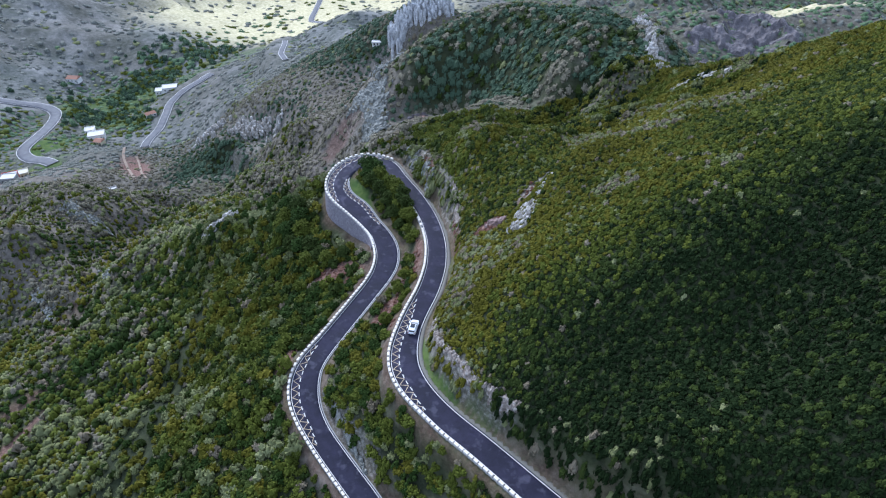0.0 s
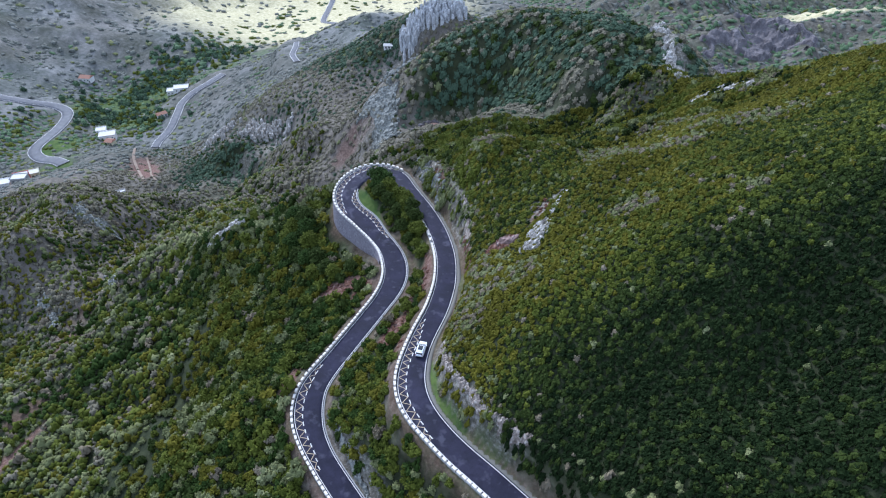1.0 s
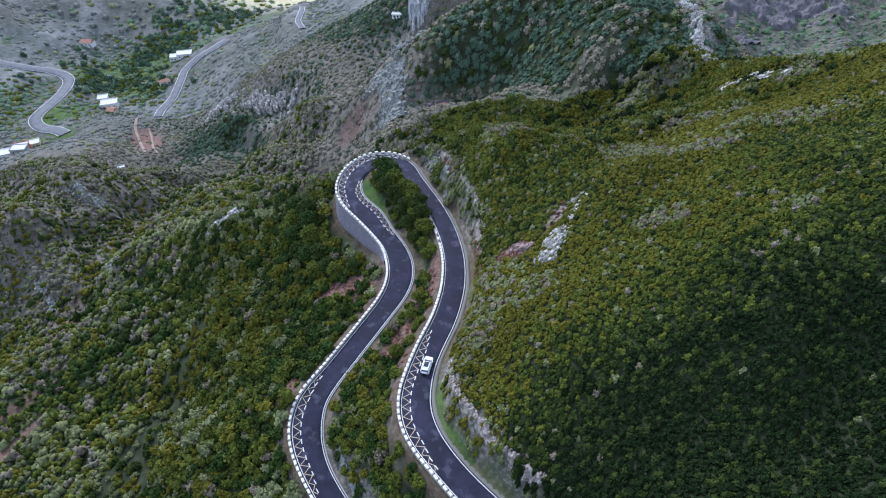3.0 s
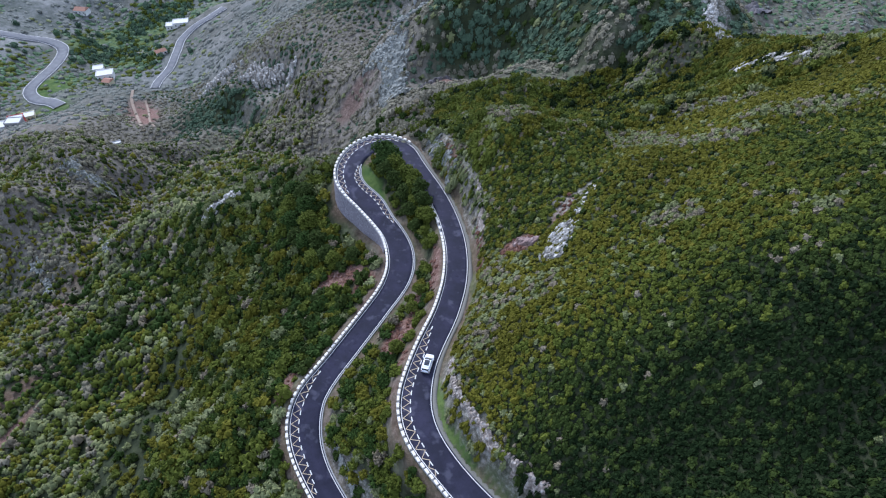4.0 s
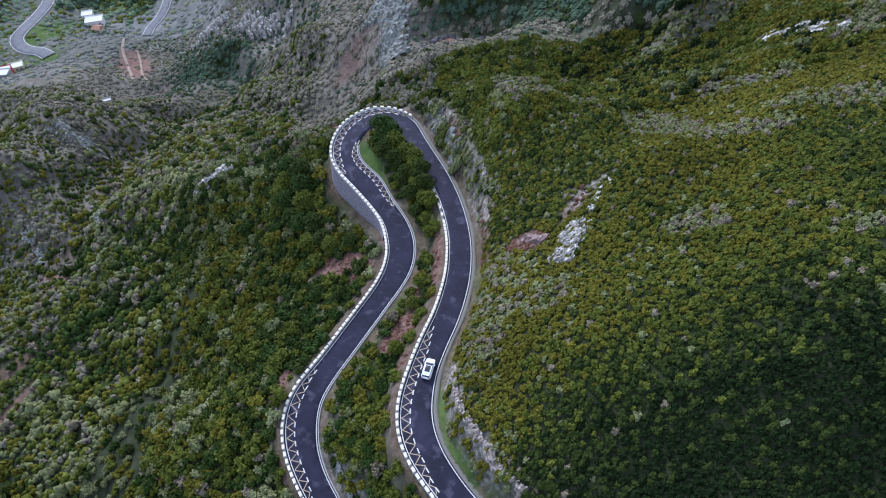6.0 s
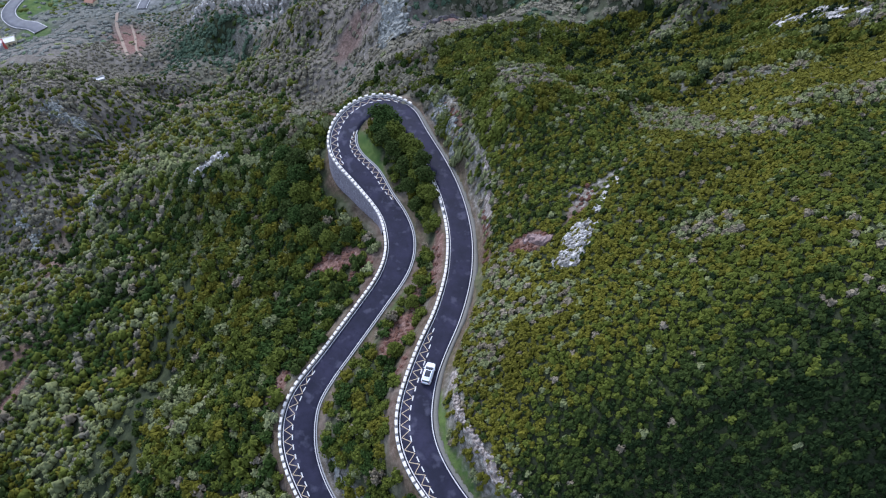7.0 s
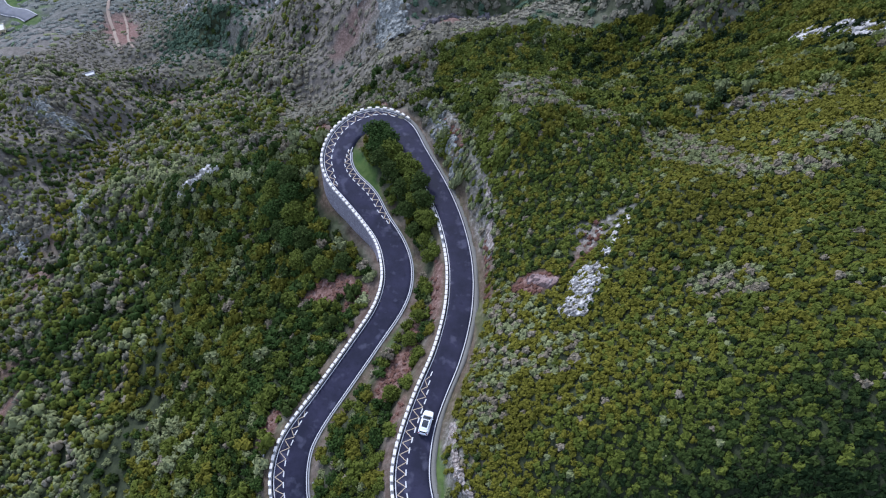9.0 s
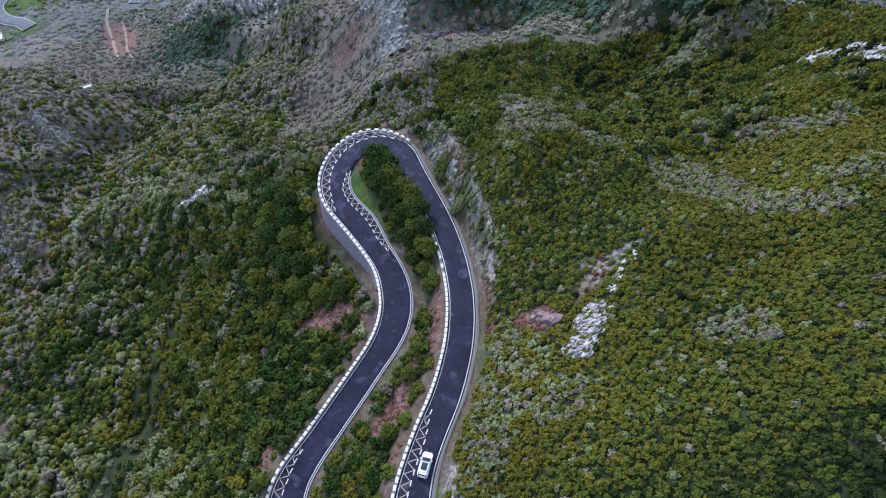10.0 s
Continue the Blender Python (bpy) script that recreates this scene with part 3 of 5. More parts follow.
SCREE = [(22, 119.5, 6, 1.8, 40, 0.8), (17.5, 120.8, 3, 1.4, 20, 0.6), (-1.5, 84, 7, 1.5, 98, 0.9), (2.2, 75, 7, 1.7, 121, 0.9), (9, 66.4, 6.5, 1.2, 132, 0.7), (-8.5, 164, 10, 3.6, 112, 0.8), (1.5, 136, 14, 1.8, 100, 0.7), (-20, 72, 12, 2.2, 128, 0.7),
         (-38, 270, 22, 7, 70, 0.45), (83, 236, 28, 3.5, 85, 0.9), (95, 218, 14, 5, 40, 0.7), (-128, 345, 30, 8, 25, 0.6), (-78, 165, 5, 3, 20, 0.4), (-145, 192, 10, 4, 60, 0.6), (33, 152, 16, 4, 165, 0.5),
         (52, 150, 14, 4, 170, 0.5), (3, 171, 12, 4, 175, 0.5), (-22, 386, 26, 10, 20, 0.8)]
GRASS = [(-25.2, 150, 9, 2.2, 117, 1.0), (-3.4, 82, 7, 1.1, 102, 1.0), (0.0, 73.8, 6, 1.2, 125, 1.0), (7.4, 66.2, 5, 1.0, 133, 0.7), (-14.8, 110, 5, 0.8, 62, 0.8), (-330, 440, 24, 14, 70, 1.0), (-315, 395, 26, 12, 60, 0.9), (-325, 562, 60, 34, 60, 0.85), (-292, 512, 24, 16, 40, 0.8), (-230, 640, 70, 18, 40, 0.6),
         (2.5, 108, 9, 1.0, 95, 0.5)]


# Stretches where the scrub is pale and thin.
GREY_ZONES = [(34, 256, 16, 5, 170, 0.9), (38, 249, 9, 5, 20, 0.7), (70, 236, 10, 5, 60, 0.7), (60, 202, 16, 4, 15, 0.9), (40, 131, 6, 3.5, 150, 1.0), (37, 138, 8, 5, 120, 1.0), (46, 124, 9, 2.6, 170, 0.9), (63, 128, 12, 3.5, 170, 0.9),
              (12, 162, 10, 7, 115, 1.0), (14, 172, 12, 6, 170, 0.9), (23, 152, 9, 3.5, 130, 0.8), (30, 170, 10, 3, 20, 0.7), (58, 149, 10, 3, 15, 0.8), (84, 166, 10, 4, 60, 0.9), (-3, 152, 15, 3.0, 108, 0.8), (2, 132, 9, 2.5, 95, 0.6),
              (4.5, 98, 13, 3.6, 84, 0.75), (13, 97, 4, 3.5, 20, 0.7), (37, 103, 2.2, 2.8, 0, 0.9), (34, 104, 3.5, 2.5, 20, 0.5), (51, 94, 4, 2.0, 10, 0.6), (8, 101, 7, 3, 60, 0.6)]
SLOPE_GREY_ZONES = [(-105, 96, 34, 9, 166, 0.95), (-92, 84, 22, 7, 170, 0.9), (-116, 186, 34, 7, 160, 0.9), (-88, 178, 20, 6, 165, 0.8), (-58, 163, 14, 4, 10, 0.8), (-46, 160, 10, 4, 150, 0.9), (-78, 165, 7, 4, 20, 1.0), (-137, 176, 8, 5, 60, 1.0),
                    (-66, 95, 8, 4, 40, 0.8), (-82, 132, 16, 4, 30, 0.6), (-160, 240, 24, 6, 160, 0.6), (-45, 190, 22, 8, 160, 0.7), (-20, 178, 16, 5, 10, 0.8)]


# Slopes under an even low brown heath, and slopes grown over with dark green bushes.
HEATH_ZONES = [(0, 232, 34, 9, 170, 1.0), (38, 222, 20, 6, 20, 0.6), (-6, 248, 20, 9, 20, 0.9), (-30, 232, 14, 12, 60, 0.9), (-60, 275, 30, 26, 155, 1.0), (-85, 285, 28, 22, 140, 1.0), (-62, 315, 26, 20, 150, 1.0), (-75, 252, 26, 9, 150, 0.9), (-60, 190, 26, 7, 155, 0.8), (-215, 330, 40, 26, 40, 0.8), (-265, 370, 50, 26, 40, 0.9),
               (-166, 176, 12, 9, 60, 0.9), (-150, 163, 9, 6, 60, 0.7), (-178, 236, 16, 8, 120, 0.8), (-190, 262, 22, 10, 30, 0.6), (-72, 355, 22, 14, 120, 0.8)]
DARK_ZONES = [(-158, 347, 34, 13, 165, 1.0), (-140, 334, 22, 10, 150, 1.0), (-186, 356, 14, 8, 40, 0.8), (-135, 258, 26, 6, 160, 0.6), (-46, 145, 15, 17, 120, 0.9), (-62, 168, 9, 8, 120, 0.7), (-135, 120, 18, 7, 30, 0.8), (-120, 128, 14, 5, 30, 0.6), (-60, 398, 40, 14, 170, 0.9), (-100, 424, 26, 12, 160, 0.8), (-170, 215, 14, 8, 60, 0.5)]


def patches(x, y, some, ragged=0.35):
    """How much a point lies in any of the patches, 0 to 1, with ragged edges."""
    out = np.zeros(np.shape(x))
    rag = fbm(x, y, 5.0, 3, 61)
    for cx, cy, rx, ry, turn, full in some:
        c, s = math.cos(radians(turn)), math.sin(radians(turn))
        u, v = ((x - cx) * c + (y - cy) * s) / rx, (-(x - cx) * s + (y - cy) * c) / ry
        out = np.maximum(out, full * (1 - smooth(0.75, 1.2, np.hypot(u, v) + ragged * rag)))
    return out


# Where the far dry grass is painted as if the sun fell on it.
def sunlit_grass_at(x, y):
    plateau = 1 - smooth(0.6, 1.1, np.hypot((x - 440) / 70, (y - 735) / 30) + 0.3 * fbm(x, y, 30, 3, 73))
    return plateau + smooth(-440, -335, x + 30 * fbm(x, y, 90, 3, 74)) * smooth(575, 700, y + 0.3 * x + 40 * fbm(x, y, 120, 3, 71)) * (1 - smooth(-60, 60, x + 40 * fbm(x, y, 90, 3, 72)))


VALLEY_ROUTES = [
    ([(-306, 404), (-318, 412), (-332, 416), (-344, 428), (-346, 445), (-347, 470), (-353, 495), (-362, 511), (-378, 515), (-394, 507), (-425, 500), (-470, 512)], 5.0),
    ([(-262, 462), (-263, 475), (-260, 493), (-263, 520), (-266, 542), (-259, 561), (-247, 572), (-236, 588)], 3.8),
    ([(-160, 800), (-176, 818), (-185, 845), (-190, 905), (-196, 990)], 4.0),
    ([(-158, 590), (-149, 552), (-146, 525), (-136, 500)], 2.6),
]
for route, half in VALLEY_ROUTES:
    lay(route, half)

gx = graded([(-540, -215, 6.5), (-215, -46, 2.6), (-46, 26, 1.0), (26, 66, 1.3), (66, 130, 2.6), (130, 570, 8.0)], (-3000, 3000))
gy = graded([(-24, 44, 1.3), (44, 182, 1.0), (182, 420, 2.6), (420, 980, 6.5)], (-1800, 4200))
GX, GY = np.meshgrid(gx, gy)
GZ = height(GX, GY)
rim = smooth(1100, 2600, np.hypot(GX, GY - 300))
GZ = GZ * (1 - rim) + rim * (-150 + 260 * ridged(GX, GY, 900, 3, 91) * smooth(1400, 3200, np.hypot(GX, GY - 300)))
nx, ny = len(gx), len(gy)
cell = (np.arange(ny - 1)[:, None] * nx + np.arange(nx - 1)[None]).ravel()
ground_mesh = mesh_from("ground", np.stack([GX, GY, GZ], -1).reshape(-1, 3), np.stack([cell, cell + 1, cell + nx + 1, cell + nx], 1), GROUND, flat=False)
bare_d, bare_n = nearest(GX, GY, ROAD)
edge = bare_d.reshape(GX.shape) - ROAD_HALF[bare_n].reshape(GX.shape)
strip = smooth(0.2, 0.9, edge) * (1 - smooth(1.6, 3.6, edge + 1.3 * fbm(GX, GY, 4, 3, 63)))      # trodden earth along the parapets
grassy_back = smooth(163, 186, GY) * smooth(-8, -26, GX)                                          # the grassy back of the ridge
for name, values in (("scrub_floor", np.maximum(patches(GX, GY, DARK_ZONES), 1 - smooth(0.8, 1.15, np.hypot(((GX - 36) * 0.83 - (GY - 253) * 0.56) / 66, ((GX - 36) * 0.56 + (GY - 253) * 0.83) / 31))) * (1 - 0.9 * patches(GX, GY, HEATH_ZONES))), ("soil", np.maximum(patches(GX, GY, RED_EARTH), 0.42 * strip) * (1 - 0.95 * patches(GX, GY, GRASS))), ("scree", patches(GX, GY, SCREE)), ("grass", patches(GX, GY, GRASS)), ("sunlit_grass", sunlit_grass_at(GX, GY)), ("hazy_heath", smooth(360, 480, GY + 0.2 * np.abs(GX)) * (1 - 0.85 * smooth(50, 130, GX)) * (0.6 + 0.4 * smooth(-0.25, 0.15, fbm(GX, GY, 80, 4, 79)))),
                     ("heath", np.maximum.reduce([smooth(200, 330, GY + 0.3 * np.abs(GX)) * (1 - 0.35 * smooth(100, 180, GX)), grassy_back, patches(GX, GY, HEATH_ZONES)]) * smooth(0.8, 1.15, np.hypot(((GX - 36) * 0.83 - (GY - 253) * 0.56) / 66, ((GX - 36) * 0.56 + (GY - 253) * 0.83) / 31)) * (0.55 + 0.45 * smooth(-0.2, 0.2, fbm(GX, GY, 70, 3, 77))))):
    if name == "scrub_floor":       # darker ground under the closed scrub round the road
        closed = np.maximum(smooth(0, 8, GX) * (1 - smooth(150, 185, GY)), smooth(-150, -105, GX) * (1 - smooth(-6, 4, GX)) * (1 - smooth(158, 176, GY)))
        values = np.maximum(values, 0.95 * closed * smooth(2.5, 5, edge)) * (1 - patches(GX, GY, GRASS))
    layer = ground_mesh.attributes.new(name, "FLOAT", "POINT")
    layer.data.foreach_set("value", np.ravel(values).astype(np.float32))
ground = tagged(new("ground", ground_mesh), "steep green mountain slopes of soil, scrub and scree", "ground", kind="structure")


# ---- the mountain road ----
def ribbon(line, right, left_edge, right_edge, across=2, lift=0.0, skirt=0.0):
    """A strip along a line between two offsets to its right (metres, numbers or one for each sample)."""
    a, b = np.broadcast_to(left_edge, len(line)), np.broadcast_to(right_edge, len(line))
    rows = []
    f = np.linspace(0, 1, across)
    for k in f:
        o = a + (b - a) * k
        rows.append(np.column_stack([line[:, 0] + right[:, 0] * o, line[:, 1] + right[:, 1] * o, line[:, 2] + lift]))
    if skirt:
        rows.insert(0, rows[0] - (0, 0, skirt))
        rows.append(rows[-1] - (0, 0, skirt))
    m, n = len(rows), len(line)
    verts = np.stack(rows, 1).reshape(-1, 3)
    c = (np.arange(n - 1)[:, None] * m + np.arange(m - 1)[None]).ravel()
    return verts, np.stack([c, c + 1, c + m + 1, c + m], 1)


def at_road(x, y):
    """The road's sample nearest to a place."""
    return int(np.argmin(np.hypot(ROAD[:, 0] - x, ROAD[:, 1] - y)))


H = ROAD_HALF
v, f = ribbon(ROAD, ROAD_RIGHT, -H - 0.15, H + 0.15, 7, 0.0, 0.3)
road = tagged(new("road", mesh_from("road", v, f, ASPHALT, flat=False)), "dark damp asphalt hairpin road with white markings", "road", kind="structure")
ISLAND_IN = at_road(-12.1, 153)          # where the upper leg's parapet ends at the hairpin
OUTER_FROM = at_road(-18.5, 164)         # where the outer parapet begins
for name, lo, hi, side in (("edge_line", 0, OUTER_FROM + 4, 1), ("edge_line", 0, ISLAND_IN + 4, -1), ("edge_line", OUTER_FROM, len(ROAD), 1), ("edge_line", at_road(-32.5, 158), len(ROAD), -1)):
    off = side * (H - 0.12)
    v, f = ribbon(ROAD[lo:hi], ROAD_RIGHT[lo:hi], (off - 0.075)[lo:hi], (off + 0.075)[lo:hi], 2, 0.012)
    part(name, mesh_from(name, v, f, LINE_PAINT), LINE_PAINT, road, "thin white painted edge line")


def bar(a, b, width, lift):
    """A painted bar on the road from a to b (places with heights)."""
    a, b = np.array(a), np.array(b)
    way = (b - a)[:2] / np.linalg.norm((b - a)[:2])
    n = np.array([-way[1], way[0], 0]) * width / 2
    up = np.array([0, 0, lift])
    return [a - n + up, b - n + up, b + n + up, a + n + up]


def on_road(s, off):
    k = np.array([np.interp(s, np.arange(len(ROAD)), ROAD[:, i]) for i in range(3)])
    r = np.array([np.interp(s, np.arange(len(ROAD)), ROAD_RIGHT[:, i]) for i in range(2)])
    return np.array([k[0] + r[0] * off, k[1] + r[1] * off, k[2]])


def hatching(lo, hi, side, wide):
    """A widened bend's hatching: a zigzag of bars between the edge line and a broken line."""
    mark = part("hatching", mesh_from("hatching", *zigzag(lo, hi, side, wide), HATCH_PAINT), HATCH_PAINT, road, "worn cream zigzag road hatching")
    s = lo
    while s < hi:
        w = wide * fade(s, lo, hi)
        h = float(np.interp(s, np.arange(len(H)), H))
        q = bar(on_road(s, side * (h - 0.35 - w)), on_road(s + 0.95, side * (h - 0.35 - w)), 0.19, 0.016)
        part("dash", mesh_from("dash", q, [(0, 1, 2, 3)], LINE_PAINT), LINE_PAINT, mark)
        s += 1.75


def fade(s, lo, hi):
    return float(0.35 + 0.65 * smooth(0, 6, s - lo) * smooth(0, 6, hi - s))


def zigzag(lo, hi, side, wide):
    verts, faces, s, flip = [], [], lo, False
    while s < hi - 0.9:
        h0, h1 = (float(np.interp(q, np.arange(len(H)), H)) for q in (s, s + 0.95))
        w0, w1 = wide * fade(s, lo, hi), wide * fade(s + 0.95, lo, hi)
        a = on_road(s, side * (h0 - 0.3 - (w0 if flip else 0)))
        b = on_road(s + 0.95, side * (h1 - 0.3 - (0 if flip else w1)))
        faces.append([len(verts) + k for k in range(4)])
        verts += bar(a, b, 0.115, 0.013)
        s, flip = s + 0.95, not flip
    return verts, faces


hatching(at_road(-2.2, 69.8), at_road(-4.8, 99), -1, 1.45)
hatching(at_road(-21.5, 166.2), at_road(-29.5, 147), 1, 1.5)
hatching(at_road(-32.4, 157), at_road(-20.0, 136), -1, 1.4)
hatching(at_road(-28.5, 93.5), at_road(-24.5, 70), 1, 1.5)

# Gravel verge and gutter on the hill side, kerb on the inner side of the lower leg.
wobble = 0.35 * fbm(ROAD[:, 0], ROAD[:, 1], 6, 3, 5)
sl = slice(0, OUTER_FROM + 6)
v, f = ribbon(ROAD[sl], ROAD_RIGHT[sl], (H + 0.1)[sl], (H + 1.0 + wobble)[sl], 3, -0.03, 0.4)
tagged(new("verge", mesh_from("verge", v, f, GRAVEL, flat=False)), "narrow grey gravel verge beside the upper road", "verge", kind="structure")
sl = slice(at_road(-32.4, 156), len(ROAD))
v, f = ribbon(ROAD[sl], ROAD_RIGHT[sl], (-H - 0.38)[sl], (-H - 0.14)[sl], 2, 0.05, 0.5)
tagged(new("kerb", mesh_from("kerb", v, f, CONCRETE)), "weathered concrete kerb and gutter along the road", "kerb", kind="structure")

# The masonry wall that carries the hairpin's outer edge.
sl = slice(APEX - 4, WALL_END + 4)
line, right, half = ROAD[sl], ROAD_RIGHT[sl], H[sl]
rows = []
foot = height(line[:, 0] + right[:, 0] * (half + 2.4), line[:, 1] + right[:, 1] * (half + 2.4)) - 1.2
for k, out in ((0.0, 0.15), (0.0, 0.85), (0.12, 0.87), (0.35, 1.03), (0.7, 1.25), (1.0, 1.45)):
    o = half + out
    rows.append(np.column_stack([line[:, 0] + right[:, 0] * o, line[:, 1] + right[:, 1] * o, (line[:, 2] + 0.02) * (1 - k) + foot * k]))
m, n = len(rows), len(line)
c = (np.arange(n - 1)[:, None] * m + np.arange(m - 1)[None]).ravel()
tagged(new("retaining_wall", mesh_from("retaining_wall", np.stack(rows, 1).reshape(-1, 3), np.stack([c, c + m, c + m + 1, c + 1], 1), MASONRY, flat=True)),
       "tall grey masonry retaining wall under the hairpin", "retaining wall", kind="structure")


def parapet(lo, hi, side, label, pitch=1.22, skip=None):
    """A low roadside wall of whitewashed blocks on a plinth."""
    wall = thing("parapet", label, "parapet", group="roadside parapets")
    sl = slice(lo, hi)
    o = side * (H + 0.47)
    v, f = ribbon(ROAD[sl], ROAD_RIGHT[sl], (o - 0.26)[sl], (o + 0.26)[sl], 2, 0.13, 0.9)
    part("plinth", mesh_from("plinth", v, f, CONCRETE), CONCRETE, wall, "grey concrete plinth")
    bm = bmesh.new()
    box(bm, (0.95, 0.50, 0.60), (0, 0, 0.30), 0.05)
    for q in bm.verts:
        q.co += Vector((random.uniform(-1, 1), random.uniform(-1, 1), random.uniform(-1, 1))) * 0.012
    mesh = bpy.data.meshes.new("block")
    bm.to_mesh(mesh)
    bm.free()
    mesh.materials.append(WHITEWASH)
    s = lo + 0.6
    while s < hi - 1:
        h = float(np.interp(s, np.arange(len(H)), H)) + 0.47
        p, q = on_road(s - 0.3, side * h), on_road(s + 0.3, side * h)
        c = on_road(s, side * h)
        if skip is None or not skip(s):
            ob = part("block", mesh, WHITEWASH, wall)
            ob.location = (c[0], c[1], c[2] + 0.10 + random.uniform(-0.02, 0.02))
            ob.rotation_euler = (0, 0, math.atan2(q[1] - p[1], q[0] - p[0]) + random.uniform(-0.02, 0.02))
            ob.scale = (random.uniform(0.93, 1.05), 1, random.uniform(0.92, 1.06))
        s += pitch
    return wall


parapet(0, ISLAND_IN + 3, -1, "low white block parapet beside the upper road", skip=lambda s: s > at_road(-2.2, 126) and int(s) % 3 == 0)
parapet(OUTER_FROM, len(ROAD) - 1, 1, "low white block parapet round the hairpin's outer edge")


# ---- the car on the upper leg ----
def loft(sections):
    """A closed skin through rings of equal counts."""
    bm = bmesh.new()
    rings = [[bm.verts.new(p) for p in ring] for ring in sections]
    for a, b in zip(rings, rings[1:]):
        for i in range(len(a)):
            j = (i + 1) % len(a)
            bm.faces.new((a[i], a[j], b[j], b[i]))
    bm.faces.new(rings[0][::-1])
    bm.faces.new(rings[-1])
    bmesh.ops.recalc_face_normals(bm, faces=bm.faces)
    for face in bm.faces:
        face.smooth = True
    return bm


def ring(y, half, low, high, round_=0.12):
    """A car's cross-section at y: a rounded box."""
    pts = []
    for cx, cz, a0 in ((half - round_, high - round_, 0), (-half + round_, high - round_, 90), (-half + round_, low + round_, 180), (half - round_, low + round_, 270)):
        for k in range(4):
            t = radians(a0 + 30 * k)
            pts.append((cx + round_ * math.cos(t), y, cz + round_ * math.sin(t)))
    return pts


def build_car(place, turn):
    car = thing("car", "white compact hatchback with a dark glass roof on the road", "car", place, turn)
    stations = [(-2.08, 0.66, 0.42, 0.78), (-2.0, 0.80, 0.30, 0.92), (-1.6, 0.88, 0.22, 0.98), (-0.6, 0.90, 0.20, 0.95), (0.5, 0.90, 0.20, 0.94), (1.0, 0.89, 0.20, 0.93),
                (1.6, 0.86, 0.22, 0.82), (1.95, 0.76, 0.28, 0.70), (2.10, 0.58, 0.36, 0.58)]
    part("body", loft([ring(*s) for s in stations]), CAR_WHITE, car, "glossy white body")
    cabin = [(-1.92, 0.66, 0.86, 0.98), (-1.55, 0.70, 0.86, 1.34), (-1.1, 0.70, 0.86, 1.45), (-0.2, 0.70, 0.86, 1.47), (0.35, 0.69, 0.86, 1.40), (1.12, 0.74, 0.84, 0.94)]
    part("windows", loft([ring(y, h, lo, hi, 0.05) for y, h, lo, hi in cabin]), CAR_GLASS, car, "dark tinted glasshouse")
    part("roof", loft([ring(y, h, lo, hi, 0.03) for y, h, lo, hi in ((-1.62, 0.66, 1.30, 1.37), (-1.1, 0.69, 1.42, 1.485), (-0.2, 0.69, 1.44, 1.505), (0.30, 0.67, 1.38, 1.435))]), CAR_WHITE, car, "white roof frame")
    part("sunroof", loft([ring(y, h, lo, hi, 0.012) for y, h, lo, hi in ((-1.1, 0.50, 1.465, 1.495), (-0.2, 0.52, 1.49, 1.518), (0.18, 0.50, 1.43, 1.468))]), CAR_GLASS, car, "dark glass roof panel")
    part("spoiler", solid((1.2, 0.26, 0.05), (0, -1.66, 1.37), 0.02), CAR_WHITE, car)
    for x in (-1, 1):
        part("pillar", loft([[(x * 0.70 + dx, y + dy, z) for dx, dy in ((-.03, -.05), (.03, -.05), (.03, .05), (-.03, .05))] for y, z in ((1.02, 0.93), (0.32, 1.42))]), CAR_WHITE, car)
        part("pillar", loft([[(x * 0.70 + dx, y + dy, z) for dx, dy in ((-.03, -.09), (.03, -.09), (.03, .09), (-.03, .09))] for y, z in ((-1.72, 0.95), (-1.45, 1.40))]), CAR_WHITE, car)
        part("mirror", solid((0.20, 0.13, 0.14), (x * 0.98, 0.72, 1.0), 0.04), CAR_WHITE, car)
        part("headlight", solid((0.30, 0.22, 0.14), (x * 0.60, 1.90, 0.64), 0.04), LAMP_CLEAR, car, "clear headlight")
        part("tail_light", solid((0.22, 0.12, 0.26), (x * 0.66, -2.0, 0.80), 0.03), LAMP_RED, car, "red tail light")
        part("sill", solid((0.06, 2.2, 0.12), (x * 0.885, -0.05, 0.24), 0.02), TRIM, car)
        for y in (-1.28, 1.28):
            bm = bmesh.new()
            bmesh.ops.create_cone(bm, cap_ends=True, segments=20, radius1=0.325, radius2=0.325, depth=0.22, matrix=Matrix.Translation((x * 0.80, y, 0.325)) @ Matrix.Rotation(radians(90), 4, "Y"))
            tyre = part("wheel", bm, RUBBER, car, "black tyre on an alloy rim")
            bm = bmesh.new()
            bmesh.ops.create_cone(bm, cap_ends=True, segments=16, radius1=0.21, radius2=0.21, depth=0.03, matrix=Matrix.Translation((x * 0.912, y, 0.325)) @ Matrix.Rotation(radians(90), 4, "Y"))
            part("rim", bm, ALLOY, tyre)
    part("front_bumper", solid((1.30, 0.10, 0.16), (0, 2.06, 0.42), 0.03), TRIM, car)
    part("rear_bumper", solid((1.36, 0.10, 0.16), (0, -2.06, 0.42), 0.03), TRIM, car)
    part("number_plate", solid((0.50, 0.02, 0.11), (0, -2.115, 0.56), 0.004), WHITEWASH, car)
    return car


s = at_road(-7.0, 91.0)
car_place = on_road(s, 0.75)
build_car(car_place, math.atan2(heading[s, 1], heading[s, 0]) - math.pi / 2)


